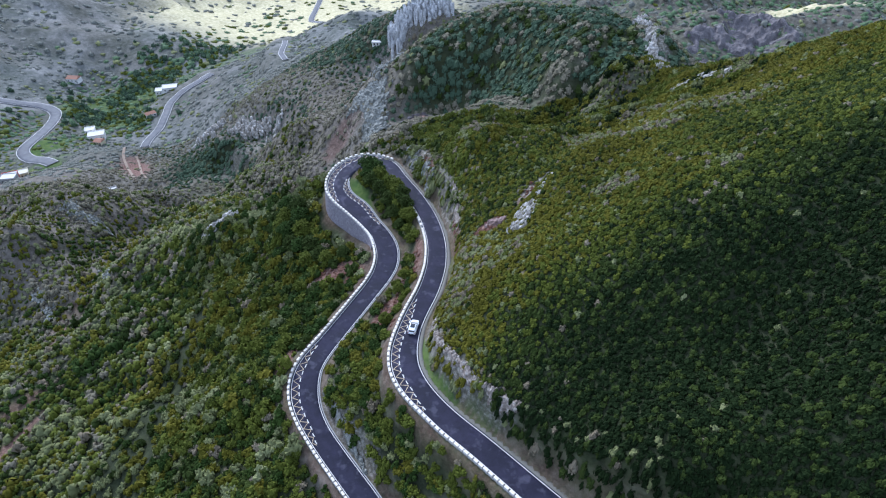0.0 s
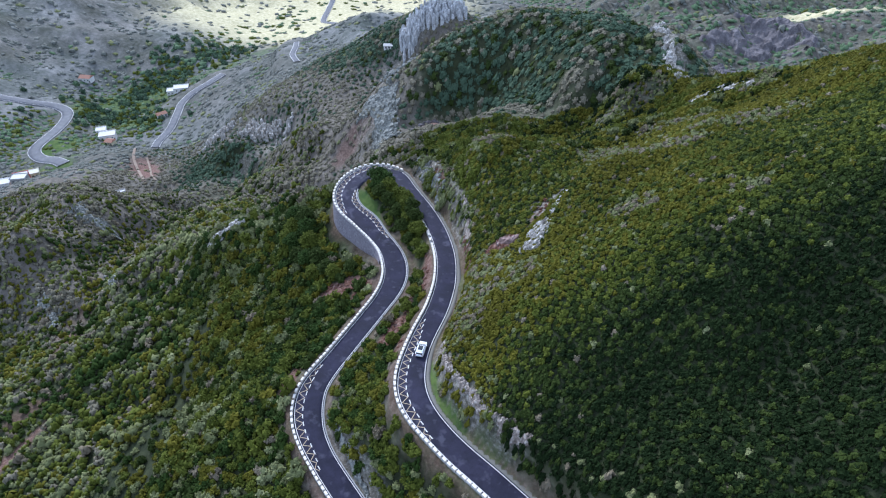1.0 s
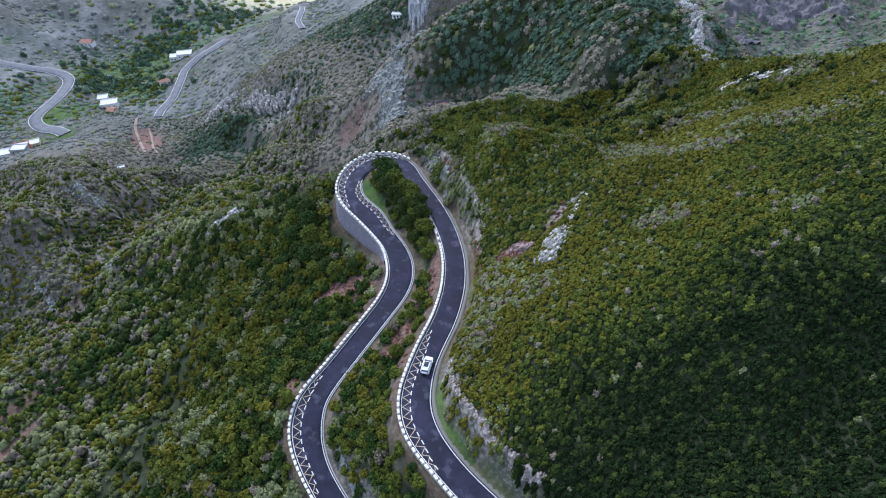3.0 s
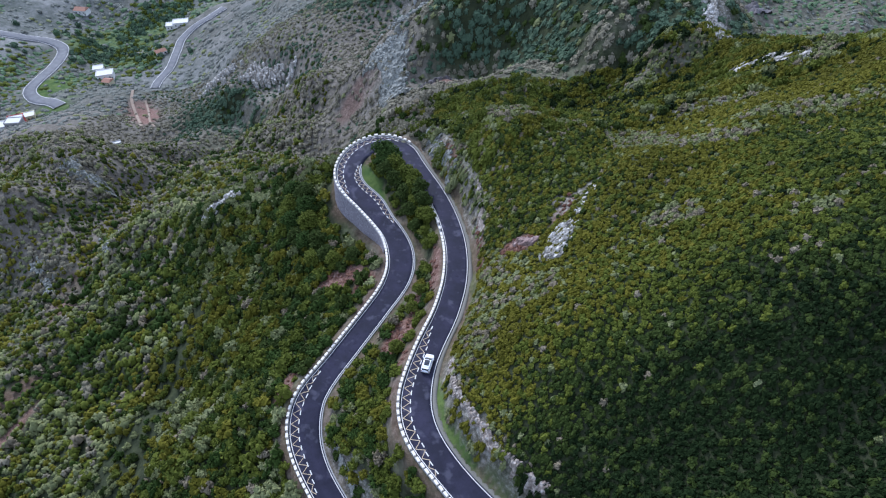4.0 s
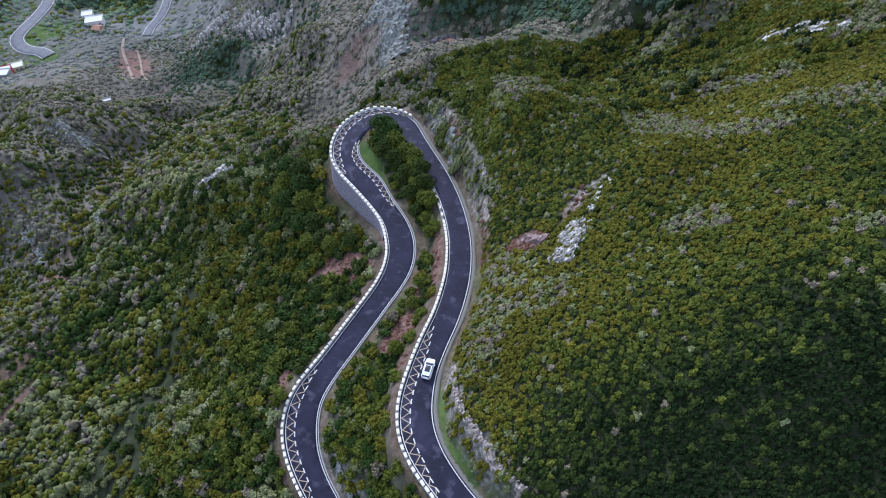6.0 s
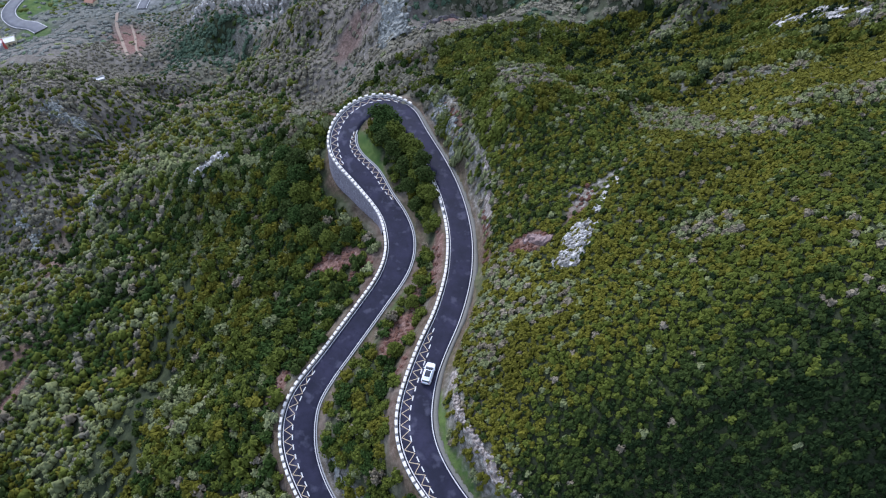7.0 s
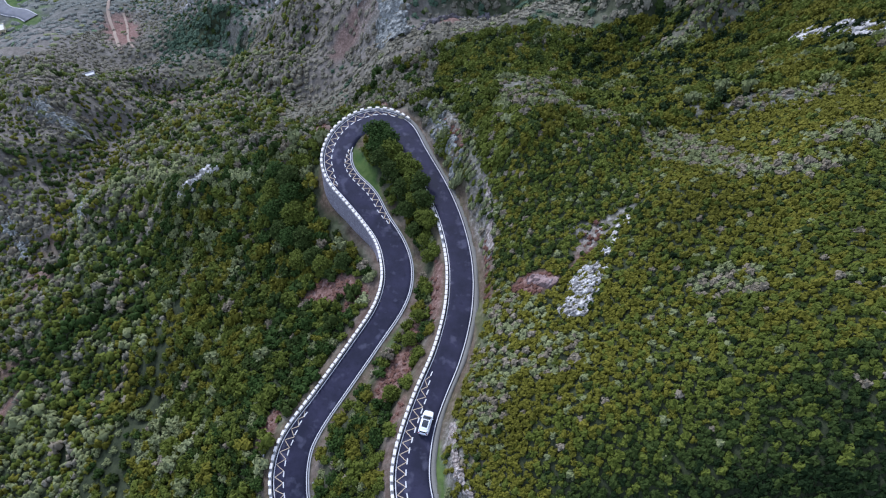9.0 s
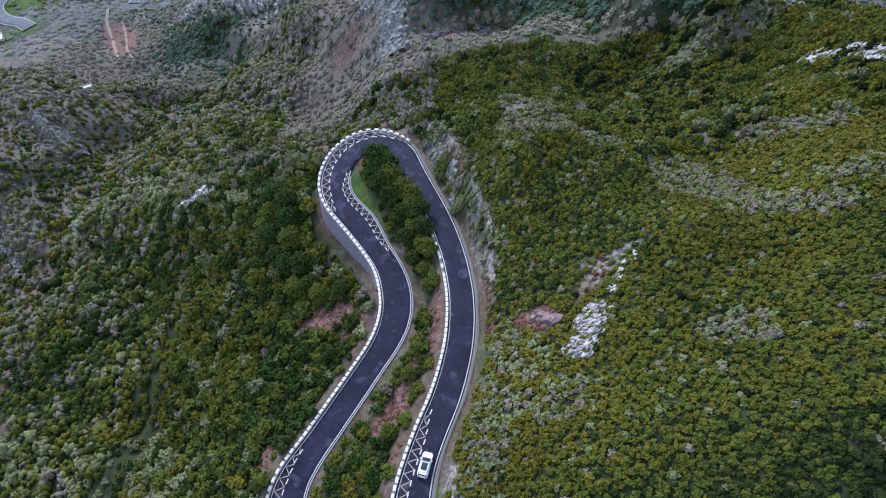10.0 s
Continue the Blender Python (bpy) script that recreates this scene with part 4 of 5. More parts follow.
# ---- plants ----
def tuft(rng, centre, out, size, sides=5, spike=(0.5, 1.25)):
    """A pointed spray of leaves that faces outward: places and triangles."""
    out = out / np.linalg.norm(out)
    a = np.cross(out, (0.3, 0.8, 0.5))
    a /= np.linalg.norm(a)
    b = np.cross(out, a)
    turn = rng.uniform(0, 6.28)
    v = [centre + out * size * rng.uniform(*spike)]
    for k in range(sides):
        t = turn + 6.2832 * k / sides + rng.uniform(-0.3, 0.3)
        r = size * rng.uniform(0.65, 1.25)
        v.append(centre + (a * math.cos(t) + b * math.sin(t)) * r - out * size * rng.uniform(0.0, 0.45))
    return v, [(0, k + 1, (k + 1) % sides + 1) for k in range(sides)]


def bush_shape(seed, tufts, size, flat=0.85, sides=5, lobes=1, spike=(0.5, 1.25)):
    """One bush of unit radius standing on the origin: a dark inner mass with tufts all over it."""
    rng = np.random.default_rng(seed)
    v, f = [], []
    cores = [(np.zeros(3), 1.0)] if lobes == 1 else [(np.array([math.cos(6.28 * k / lobes + seed) * 0.5, math.sin(6.28 * k / lobes + seed) * 0.5, rng.uniform(-0.1, 0.35)]), rng.uniform(0.5, 0.72)) for k in range(lobes)]
    for c, r in cores:
        base = len(v)
        ring_n = 5
        for z, w in ((-0.5, 0.8), (0.4, 0.74)):
            for k in range(ring_n):
                t = 6.2832 * k / ring_n
                w2 = w * rng.uniform(0.8, 1.0) * r
                v.append(c + np.array([math.cos(t) * w2, math.sin(t) * w2, z * flat * r]))
        v.append(c + np.array([0, 0, 0.78 * flat * r]))
        for j in range(1):
            for k in range(ring_n):
                p, q = base + j * ring_n + k, base + j * ring_n + (k + 1) % ring_n
                f += [(p, q, q + ring_n), (p, q + ring_n, p + ring_n)]
        f += [(base + ring_n + k, base + ring_n + (k + 1) % ring_n, base + 2 * ring_n) for k in range(ring_n)]
        for k in range(max(3, tufts // len(cores))):
            n = max(3, tufts // len(cores))
            z = 1 - 1.25 * (k + 0.5) / n
            t = 2.39996 * k + rng.uniform(-0.3, 0.3)
            w = math.sqrt(max(0.0, 1 - z * z))
            d = np.array([math.cos(t) * w, math.sin(t) * w, z])
            tv, tf = tuft(rng, c + d * (1, 1, flat) * r * rng.uniform(0.74, 0.98), d + (0, 0, 0.25), size * rng.uniform(0.8, 1.25), sides, spike)
            f += [tuple(i + len(v) for i in t3) for t3 in tf]
            v += tv
    v = np.array(v)
    v[:, 2] += 0.35 * flat
    return v, np.array(f)


def plant(name, label, mat, x, y, radius, shapes, rng, tall=(0.8, 1.2), sink=0.1, flat=True):
    """One object of many bushes of a kind, each turned, sized and tinted on its own."""
    if not len(x):
        return None
    z = height(x, y)
    nrm = slope_normal(x, y)
    verts, faces, tints, base = [], [], [], 0
    pick = rng.integers(0, len(shapes), len(x))
    turn, high, tint = rng.uniform(0, 6.2832, len(x)), rng.uniform(*tall, len(x)), np.clip(rng.normal(0.5, 0.18, len(x)), 0, 1)
    for k, (sv, sf) in enumerate(shapes):
        i = np.flatnonzero(pick == k)
        if not len(i):
            continue
        c, s = np.cos(turn[i])[:, None], np.sin(turn[i])[:, None]
        r = radius[i][:, None]
        px, py, pz = (sv[None, :, 0] * c - sv[None, :, 1] * s) * r, (sv[None, :, 0] * s + sv[None, :, 1] * c) * r, sv[None, :, 2] * r * high[i][:, None]
        lean = 0.45 * nrm[i]
        wx, wy = px + pz * lean[:, :1], py + pz * lean[:, 1:2]
        drop = -(px * nrm[i][:, :1] + py * nrm[i][:, 1:2]) / np.maximum(nrm[i][:, 2:], 0.4) * 0.8
        wz = pz + drop - sink * r
        verts.append(np.stack([wx + x[i][:, None], wy + y[i][:, None], wz + z[i][:, None]], -1).reshape(-1, 3))
        faces.append((sf[None] + (base + np.arange(len(i)) * len(sv))[:, None, None]).reshape(-1, 3))
        tints.append(np.repeat(tint[i], len(sv)))
        base += len(i) * len(sv)
    mesh = mesh_from(name, np.vstack(verts), np.vstack(faces), mat, flat)
    layer = mesh.attributes.new("leaf_tint", "FLOAT", "POINT")
    layer.data.foreach_set("value", np.concatenate(tints).astype(np.float32))
    return tagged(new(name, mesh), label, "shrubs", kind="stuff")


def scatter(rng, x0, x1, y0, y1, step):
    """Places on a shaken grid."""
    gx, gy = np.meshgrid(np.arange(x0, x1, step), np.arange(y0, y1, step * 0.9))
    gx[1::2] += step / 2
    x = (gx + rng.uniform(-0.42, 0.42, gx.shape) * step).ravel()
    y = (gy + rng.uniform(-0.42, 0.42, gy.shape) * step).ravel()
    keep = (-x < 0.74 * y + 85) & (x < 0.68 * y + 40)
    return x[keep], y[keep]


def clear_of(x, y):
    """Which places lie off the roads, rock and bare earth."""
    d, n = nearest(x, y, ROAD)
    side = (x - ROAD[n, 0]) * ROAD_RIGHT[n, 0] + (y - ROAD[n, 1]) * ROAD_RIGHT[n, 1]
    keep = d > np.where(side > 0, ROAD_HALF[n] + 2.3, ROAD_HALF[n] + 2.0)
    hairpin_wall = (side > 0) & (n > APEX - 6) & (n < WALL_END + 6)
    keep &= ~(hairpin_wall & (d < ROAD_HALF[n] + 4.2))
    for line, half in VALLEY_ROADS:
        dv, _ = nearest(x, y, line)
        keep &= dv > half + 3
    return keep


def bare(x, y):
    return np.maximum.reduce([patches(x, y, RED_EARTH), 0.72 * patches(x, y, SCREE), patches(x, y, GRASS)])


rng = np.random.default_rng(7)
FINE = [bush_shape(s, 7, 0.52, 0.95, 3, 1, (0.2, 0.7)) for s in range(8)]
BROAD = [bush_shape(20 + s, 26, 0.285, 1.0, 3, 3, (0.25, 0.8)) for s in range(6)]
COARSE = [bush_shape(40 + s, 10, 0.40, 0.95, 3, 2, (0.2, 0.7)) for s in range(6)]
SIMPLE = [bush_shape(80 + s, 8, 0.40, 0.9, 3, 1, (0.25, 0.7)) for s in range(6)]
DISTANT = [bush_shape(60 + s, 5, 0.58, 0.75, 3, 1, (0.15, 0.5)) for s in range(3)]


def dark_crown(x, y):
    """The wooded brow of the far spur."""
    return 1 - smooth(0.72, 1.12, np.hypot(((x - 36) * 0.83 - (y - 253) * 0.56) / 66, ((x - 36) * 0.56 + (y - 253) * 0.83) / 31) + 0.22 * fbm(x, y, 22, 3, 135))


def grow(x, y, radius, shapes, shares, tall, where, flat=True):
    """Deals places out among the kinds of bush; shares: for each kind its name, label, leaves and weight at each place."""
    weights = np.stack([np.broadcast_to(w, x.shape) for *_, w in shares], 1)
    weights = np.maximum(weights, 1e-4)
    cum = np.cumsum(weights / weights.sum(1, keepdims=True), 1)
    kind = (rng.uniform(0, 1, len(x))[:, None] > cum).sum(1)
    for k, (name, label, mat, _) in enumerate(shares):
        i = kind == k
        plant(name, label + " " + where, mat, x[i], y[i], radius[i], shapes, rng, tall, flat=flat)


# The big hill beside the upper leg: an even cover of low olive scrub.
x, y = scatter(rng, -12, 120, 36, 215, 0.88)
d, n = nearest(x, y, ROAD)
side = (x - ROAD[n, 0]) * ROAD_RIGHT[n, 0] + (y - ROAD[n, 1]) * ROAD_RIGHT[n, 1]
hill = np.where(n < APEX, side > 0, False) | (x > 5)
keep = hill & clear_of(x, y) & (rng.uniform(0, 1, len(x)) > bare(x, y) * 1.15) & (x < 0.62 * y + 24 + 14 * smooth(90, 70, y)) & (x < 112)
x, y, d = x[keep], y[keep], d[keep]
spots, veins = fbm(x, y, 16, 3, 101), fbm(x, y, 34, 4, 103)
shade_side = smooth(100, 62, y - 0.30 * (x - 35) + 10 * veins) * smooth(2, 11, x)      # the flank's darker green: part plants, part shade put into the leaf colour
# A weaker shade tone is painted on the hill's right-hand edge too.
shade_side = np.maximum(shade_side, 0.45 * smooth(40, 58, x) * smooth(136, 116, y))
pale = patches(x, y, GREY_ZONES)
dip = hollow(x, y, 9.0)
behind = smooth(132, 150, y - 0.15 * x)          # past the crest the cover is patchier and taller
nook = (1 - 0.5 * behind) * smooth(33, 22, x - 0.12 * (y - 120)) * smooth(108, 122, y)      # the hollow above the road is greener
tall_one = (behind > 0.5) & (rng.uniform(0, 1, len(x)) < 0.30) & (pale < 0.5)
low = ~tall_one & ((behind < 0.5) | (rng.uniform(0, 1, len(x)) < 0.6))
# Olive, green, moss and deep shares step the painted shade across the flank.
veg = [
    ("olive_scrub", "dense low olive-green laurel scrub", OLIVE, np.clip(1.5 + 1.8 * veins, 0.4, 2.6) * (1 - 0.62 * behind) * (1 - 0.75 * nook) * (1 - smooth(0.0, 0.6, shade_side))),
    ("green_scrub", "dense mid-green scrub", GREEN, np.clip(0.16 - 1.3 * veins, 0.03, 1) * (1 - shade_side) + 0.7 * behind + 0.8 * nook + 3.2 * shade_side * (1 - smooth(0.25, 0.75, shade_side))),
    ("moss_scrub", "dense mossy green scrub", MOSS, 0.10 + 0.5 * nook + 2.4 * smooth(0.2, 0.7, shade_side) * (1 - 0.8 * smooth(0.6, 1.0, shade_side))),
    ("dark_scrub", "dense dark green scrub deepened for shade", DEEP, 0.01 + 2.4 * smooth(0.45, 1.0, shade_side) + 0.9 * behind * np.clip(0.3 + 3.0 * spots, 0, 1)),
    ("grey_scrub", "pale grey-green scrub", GREY, 0.03 + 3.6 * pale + 0.25 * behind * np.clip(-dip, 0, 1) + 0.30 * np.maximum(0, spots - 0.14) * (1 - 0.8 * shade_side) - 0.018 * shade_side + 0.4 * np.exp(-((d - 7) / 5) ** 2) * (1 - 0.7 * shade_side)),
    ("dry_scrub", "bare greyish twiggy scrub", DRY, 0.015 * (1 - shade_side) + 1.9 * pale + 0.2 * np.maximum(0, -spots - 0.2) + 0.15 * np.exp(-((d - 6) / 4) ** 2)),
]
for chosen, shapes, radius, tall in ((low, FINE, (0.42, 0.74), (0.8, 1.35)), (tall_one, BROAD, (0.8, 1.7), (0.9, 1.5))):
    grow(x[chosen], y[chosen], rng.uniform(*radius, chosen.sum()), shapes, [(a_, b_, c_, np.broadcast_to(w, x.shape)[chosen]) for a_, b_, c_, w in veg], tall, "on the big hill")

def slope_edge(x, y):
    """Where the tall green scrub round the road gives way to the lower slope's cover."""
    return -84 + 34 * fbm(x, y, 38, 4, 191)


# Between the legs and on the slope below the road.
x, y = scatter(rng, -112, 5, 34, 215, 1.75)
keep = x > slope_edge(x, y) - 3.5
x, y = x[keep], y[keep]
d, n = nearest(x, y, ROAD)
side = (x - ROAD[n, 0]) * ROAD_RIGHT[n, 0] + (y - ROAD[n, 1]) * ROAD_RIGHT[n, 1]
hill = (np.where(n < APEX, side > 0, False) & (x > -12)) | (x > 5)
keep = ~hill & clear_of(x, y) & (rng.uniform(0, 1, len(x)) > bare(x, y) * 1.1) & (rng.uniform(0, 1, len(x)) > 0.2 * smooth(163, 180, y)) & ((rng.uniform(0, 1, len(x)) < 0.42) | (side > 0) | (y > 138))
x, y, side = x[keep], y[keep], side[keep]
spots, veins = fbm(x, y, 12, 3, 111), fbm(x, y, 30, 4, 113)
below = smooth(-30, -55, x)
size = rng.uniform(0.75, 1.4, len(x)) * np.where(rng.uniform(0, 1, len(x)) < 0.26 * (side > 0), 1.6, 1.0)
grow(x, y, size, BROAD, [
    ("olive_scrub", "olive-green laurel scrub", OLIVE, np.clip(0.24 + 1.0 * veins, 0.04, 1)),
    ("green_scrub", "mid-green laurel scrub", GREEN, 0.52),
    ("moss_scrub", "mossy green laurel scrub", MOSS, 0.26),
    ("dark_scrub", "dark green tree heath", DARK, np.clip(0.10 - 1.0 * veins, 0, 1) + 0.8 * patches(x, y, DARK_ZONES)),
    ("heath", "grey-brown heath", HEATH, 1.1 * smooth(160, 176, y + 0.15 * (x + 30)) + 2.0 * patches(x, y, HEATH_ZONES)),
    ("grey_scrub", "grey-green scrub", GREY, 0.08 + 0.10 * below + 0.9 * patches(x, y, SLOPE_GREY_ZONES) + 0.7 * np.maximum(0, spots - 0.14)),
    ("dry_scrub", "bare twiggy scrub", DRY, 0.03 + 0.2 * np.maximum(0, -spots - 0.2)),
], (0.9, 1.65), "around the road")

# Farther down the left-hand slope.
x, y = scatter(rng, -330, -46, 30, 310, 2.25)
keep = np.where(y < 215, x < slope_edge(x, y) + 3.5, x < -71) & (rng.uniform(0, 1, len(x)) > bare(x, y) * 0.8) & (rng.uniform(0, 1, len(x)) > 0.12 * smooth(165, 190, y + 0.1 * (x + 80)))
x, y = x[keep], y[keep]
spots, veins = fbm(x, y, 22, 3, 121), fbm(x, y, 55, 4, 123)
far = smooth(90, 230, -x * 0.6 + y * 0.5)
dip = np.clip(hollow(x, y) / 1.6, -1, 1)
size = rng.uniform(0.9, 1.6, len(x)) * np.where(rng.uniform(0, 1, len(x)) < 0.25, 1.6, 1.0) * (1 - 0.25 * far)
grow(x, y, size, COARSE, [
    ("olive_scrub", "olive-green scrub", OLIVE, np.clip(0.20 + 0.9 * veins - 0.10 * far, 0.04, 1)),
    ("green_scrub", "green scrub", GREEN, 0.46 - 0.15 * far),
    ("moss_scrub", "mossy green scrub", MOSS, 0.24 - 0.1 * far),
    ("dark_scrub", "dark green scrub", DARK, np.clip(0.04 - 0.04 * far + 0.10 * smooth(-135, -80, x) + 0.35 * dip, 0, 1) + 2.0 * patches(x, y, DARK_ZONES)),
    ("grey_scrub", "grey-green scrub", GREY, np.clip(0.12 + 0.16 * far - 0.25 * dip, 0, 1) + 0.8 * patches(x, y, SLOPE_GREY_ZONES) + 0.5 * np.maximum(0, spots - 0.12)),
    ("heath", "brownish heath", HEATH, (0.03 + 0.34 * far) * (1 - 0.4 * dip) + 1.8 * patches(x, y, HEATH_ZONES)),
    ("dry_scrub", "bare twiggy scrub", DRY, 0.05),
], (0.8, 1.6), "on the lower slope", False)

# The spurs behind the hairpin.
x, y = scatter(rng, -240, 120, 205, 430, 2.95)
keep = (rng.uniform(0, 1, len(x)) > bare(x, y) * 0.85) & ~((x < -72) & (y < 310)) & ~((x > -72) & (y < 215)) & clear_of(x, y)
x, y = x[keep], y[keep]
green = np.maximum(dark_crown(x, y), smooth(0.12, 0.45, fbm(x, y, 60, 4, 133)))
spots = fbm(x, y, 25, 3, 131)
dip = np.clip(hollow(x, y, 16.0) / 2.5, -1, 1)
grow(x, y, rng.uniform(0.8, 1.6, len(x)) * (1 + 0.35 * np.maximum(dark_crown(x, y), patches(x, y, DARK_ZONES))), SIMPLE, [
    ("dark_scrub", "dark green tree heath", HAZY_WOOD, np.clip(-0.05 + 1.3 * green + 0.3 * dip, 0, 2) * (1 - 0.95 * patches(x, y, HEATH_ZONES)) + 2.5 * patches(x, y, DARK_ZONES)),
    ("green_scrub", "green scrub", MOSS, 0.03 + 0.35 * green * (1 - 0.9 * patches(x, y, HEATH_ZONES))),
    ("heath", "grey-brown heath", HEATH, 0.85 - 0.75 * green - 0.2 * dip + 2.5 * patches(x, y, HEATH_ZONES)),
    ("grey_scrub", "grey-green scrub", GREY, np.clip(0.12 - 0.25 * dip, 0, 1) * (1 - 0.9 * green) + 0.7 * patches(x, y, GREY_ZONES) + 0.3 * np.maximum(0, spots) * (1 - np.clip(1.3 * dark_crown(x, y), 0, 1))),
    ("dry_scrub", "bare twiggy scrub", DRY, 0.06 * (1 - green)),
], (0.5, 1.0), "on the far spurs")

# Behind the first viewpoint, where the slopes go on.
x, y = scatter(rng, -110, 125, -45, 36, 3.4)
x, y = np.r_[x, rng.uniform(-110, 125, 1500)], np.r_[y, rng.uniform(-45, 36, 1500)]
keep = clear_of(x, y) & ~((x > -12) & (y > 35.5)) & ~((x < 5) & (y > 34.5))
x, y = x[keep], y[keep]
veins = fbm(x, y, 30, 4, 151)
grow(x, y, rng.uniform(1.0, 1.9, len(x)), DISTANT, [
    ("olive_scrub", "olive-green scrub", OLIVE, 0.4 + 0.4 * veins), ("green_scrub", "green scrub", GREEN, 0.4), ("grey_scrub", "grey-green scrub", GREY, 0.1)], (0.8, 1.3), "on the near slopes")

# The valley and the slopes beyond.
xa, ya = np.concatenate([scatter(rng, -460, 300, 300, 470, 3.8), scatter(rng, -520, 420, 470, 620, 5.2)], 1)
xb, yb = scatter(rng, -640, 640, 620, 1000, 8.5)
x, y = np.r_[xa, xb], np.r_[ya, yb]
near_in = (x > -240) & (x < 150) & (y < 430)
keep = ~near_in & ~((x > -330) & (x < -72) & (y < 310)) & clear_of(x, y) & (rng.uniform(0, 1, len(x)) > 0.75 * sunlit_grass_at(x, y)) & (rng.uniform(0, 1, len(x)) > 0.5 * bare(x, y))
x, y = x[keep], y[keep]
floor_ = np.exp(-((x + 332 - 0.35 * (y - 530)) / 46) ** 2) * smooth(380, 440, y) + np.exp(-((x + 290) / 22) ** 2 - ((y - 492) / 18) ** 2)
spots = fbm(x, y, 60, 4, 141)
dip = np.clip(hollow(x, y, 25.0) / 4.0, -1, 1)
keep = rng.uniform(0, 1, len(x)) < 0.42 + 0.35 * (smooth(-240, -200, x) + 1 - smooth(440, 480, y)) + 0.5 * dip + 0.6 * floor_ + 0.4 * smooth(50, 130, x)
x, y, floor_, spots, dip = x[keep], y[keep], floor_[keep], spots[keep], dip[keep]
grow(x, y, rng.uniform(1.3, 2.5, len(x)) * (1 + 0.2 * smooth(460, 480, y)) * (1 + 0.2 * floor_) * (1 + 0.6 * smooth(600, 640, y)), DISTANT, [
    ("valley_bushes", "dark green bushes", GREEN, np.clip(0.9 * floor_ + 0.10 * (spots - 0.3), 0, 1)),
    ("green_bushes", "green bushes", HAZY_GREEN, np.clip(0.02 + 0.8 * smooth(50, 130, x) + 1.0 * floor_ + 0.3 * (spots - 0.2) + 0.25 * dip, 0, 2)),
    ("heath", "grey-brown heath", HAZY_VALLEY_HEATH, (0.75 - 0.6 * floor_) * (1 - 0.6 * smooth(50, 130, x))),
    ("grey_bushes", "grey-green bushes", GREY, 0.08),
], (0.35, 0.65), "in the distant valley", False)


# The trees along the valley floor.
x, y = scatter(rng, -430, -190, 470, 690, 4.6)
floor_ = np.exp(-((x + 332 - 0.35 * (y - 530)) / 34) ** 2) * smooth(470, 510, y) + np.exp(-((x + 292) / 16) ** 2 - ((y - 506) / 14) ** 2)
keep = clear_of(x, y) & (rng.uniform(0, 1, len(x)) < 1.1 * floor_ * smooth(-0.35, 0.2, fbm(x, y, 30, 3, 147)))
x, y = x[keep], y[keep]
grow(x, y, rng.uniform(1.8, 3.6, len(x)), SIMPLE, [
    ("dark_trees", "dark green trees", HAZY_WOOD, 0.5), ("green_trees", "green trees", HAZY_GREEN, 0.35), ("mossy_trees", "mossy green trees", GREEN, 0.25)], (0.9, 1.5), "along the valley floor")


# Dead bracken on the bare red banks.
x, y = scatter(rng, -60, 30, 60, 200, 1.0)
keep = clear_of(x, y) & (rng.uniform(0, 1, len(x)) < 0.75 * patches(x, y, RED_EARTH))
plant("dry_bracken", "rust-red dry bracken on bare earth banks", RUST, x[keep], y[keep], rng.uniform(0.28, 0.6, keep.sum()), FINE, rng, (0.4, 0.8))


# ---- trees that stand out singly ----
def tree_meshes(seed):
    """A trunk with limbs, and a crown of many tufts in uneven lobes; about 1 m tall in all, to be scaled."""
    r = np.random.default_rng(900 + seed)
    bm = bmesh.new()
    def limb(a, b, ra, rb, sides=7):
        a, b = Vector(a), Vector(b)
        m = (b - a).to_track_quat("Z", "Y").to_matrix().to_4x4()
        bmesh.ops.create_cone(bm, cap_ends=True, segments=sides, radius1=ra, radius2=rb, depth=(b - a).length, matrix=Matrix.Translation((a + b) / 2) @ m)
    top = (r.uniform(-0.05, 0.05), r.uniform(-0.05, 0.05), 0.55)
    limb((0, 0, -0.08), (top[0] * 0.4, top[1] * 0.4, 0.3), 0.045, 0.034)
    limb((top[0] * 0.4, top[1] * 0.4, 0.28), top, 0.034, 0.02)
    lobes = [(np.array([*top[:2], 0.72]), 0.26)]
    for k in range(9):
        t = 2.4 * k + r.uniform(-0.3, 0.3)
        w, h = r.uniform(0.12, 0.30), r.uniform(0.30, 0.68)
        p = np.array([math.cos(t) * w, math.sin(t) * w, h])
        limb((top[0] * 0.5, top[1] * 0.5, r.uniform(0.22, 0.4)), p, 0.018, 0.008, 5)
        lobes.append((p, r.uniform(0.15, 0.21)))
    trunk = bpy.data.meshes.new("trunk")
    bm.to_mesh(trunk)
    bm.free()
    trunk.materials.append(BARK)
    v, f = [], []
    for c, w in lobes:
        n = int(56 * (w / 0.2) ** 2)
        for k in range(n):
            z = 1 - 1.7 * (k + 0.5) / n
            t, q = 2.39996 * k + r.uniform(-0.3, 0.3), math.sqrt(max(0, 1 - z * z))
            d = np.array([math.cos(t) * q, math.sin(t) * q, z])
            tv, tf = tuft(r, c + d * w * r.uniform(0.55, 1.02), d + (0, 0, 0.2), 0.046 * r.uniform(0.7, 1.4), 4)
            f += [tuple(i + len(v) for i in t3) for t3 in tf]
            v += tv
    crown = mesh_from("crown", v, f, (DARK, MOSS, GREEN, GREEN)[seed])
    layer = crown.attributes.new("leaf_tint", "FLOAT", "POINT")
    layer.data.foreach_set("value", np.full(len(v), r.uniform(0.25, 0.8), np.float32))
    return trunk, crown


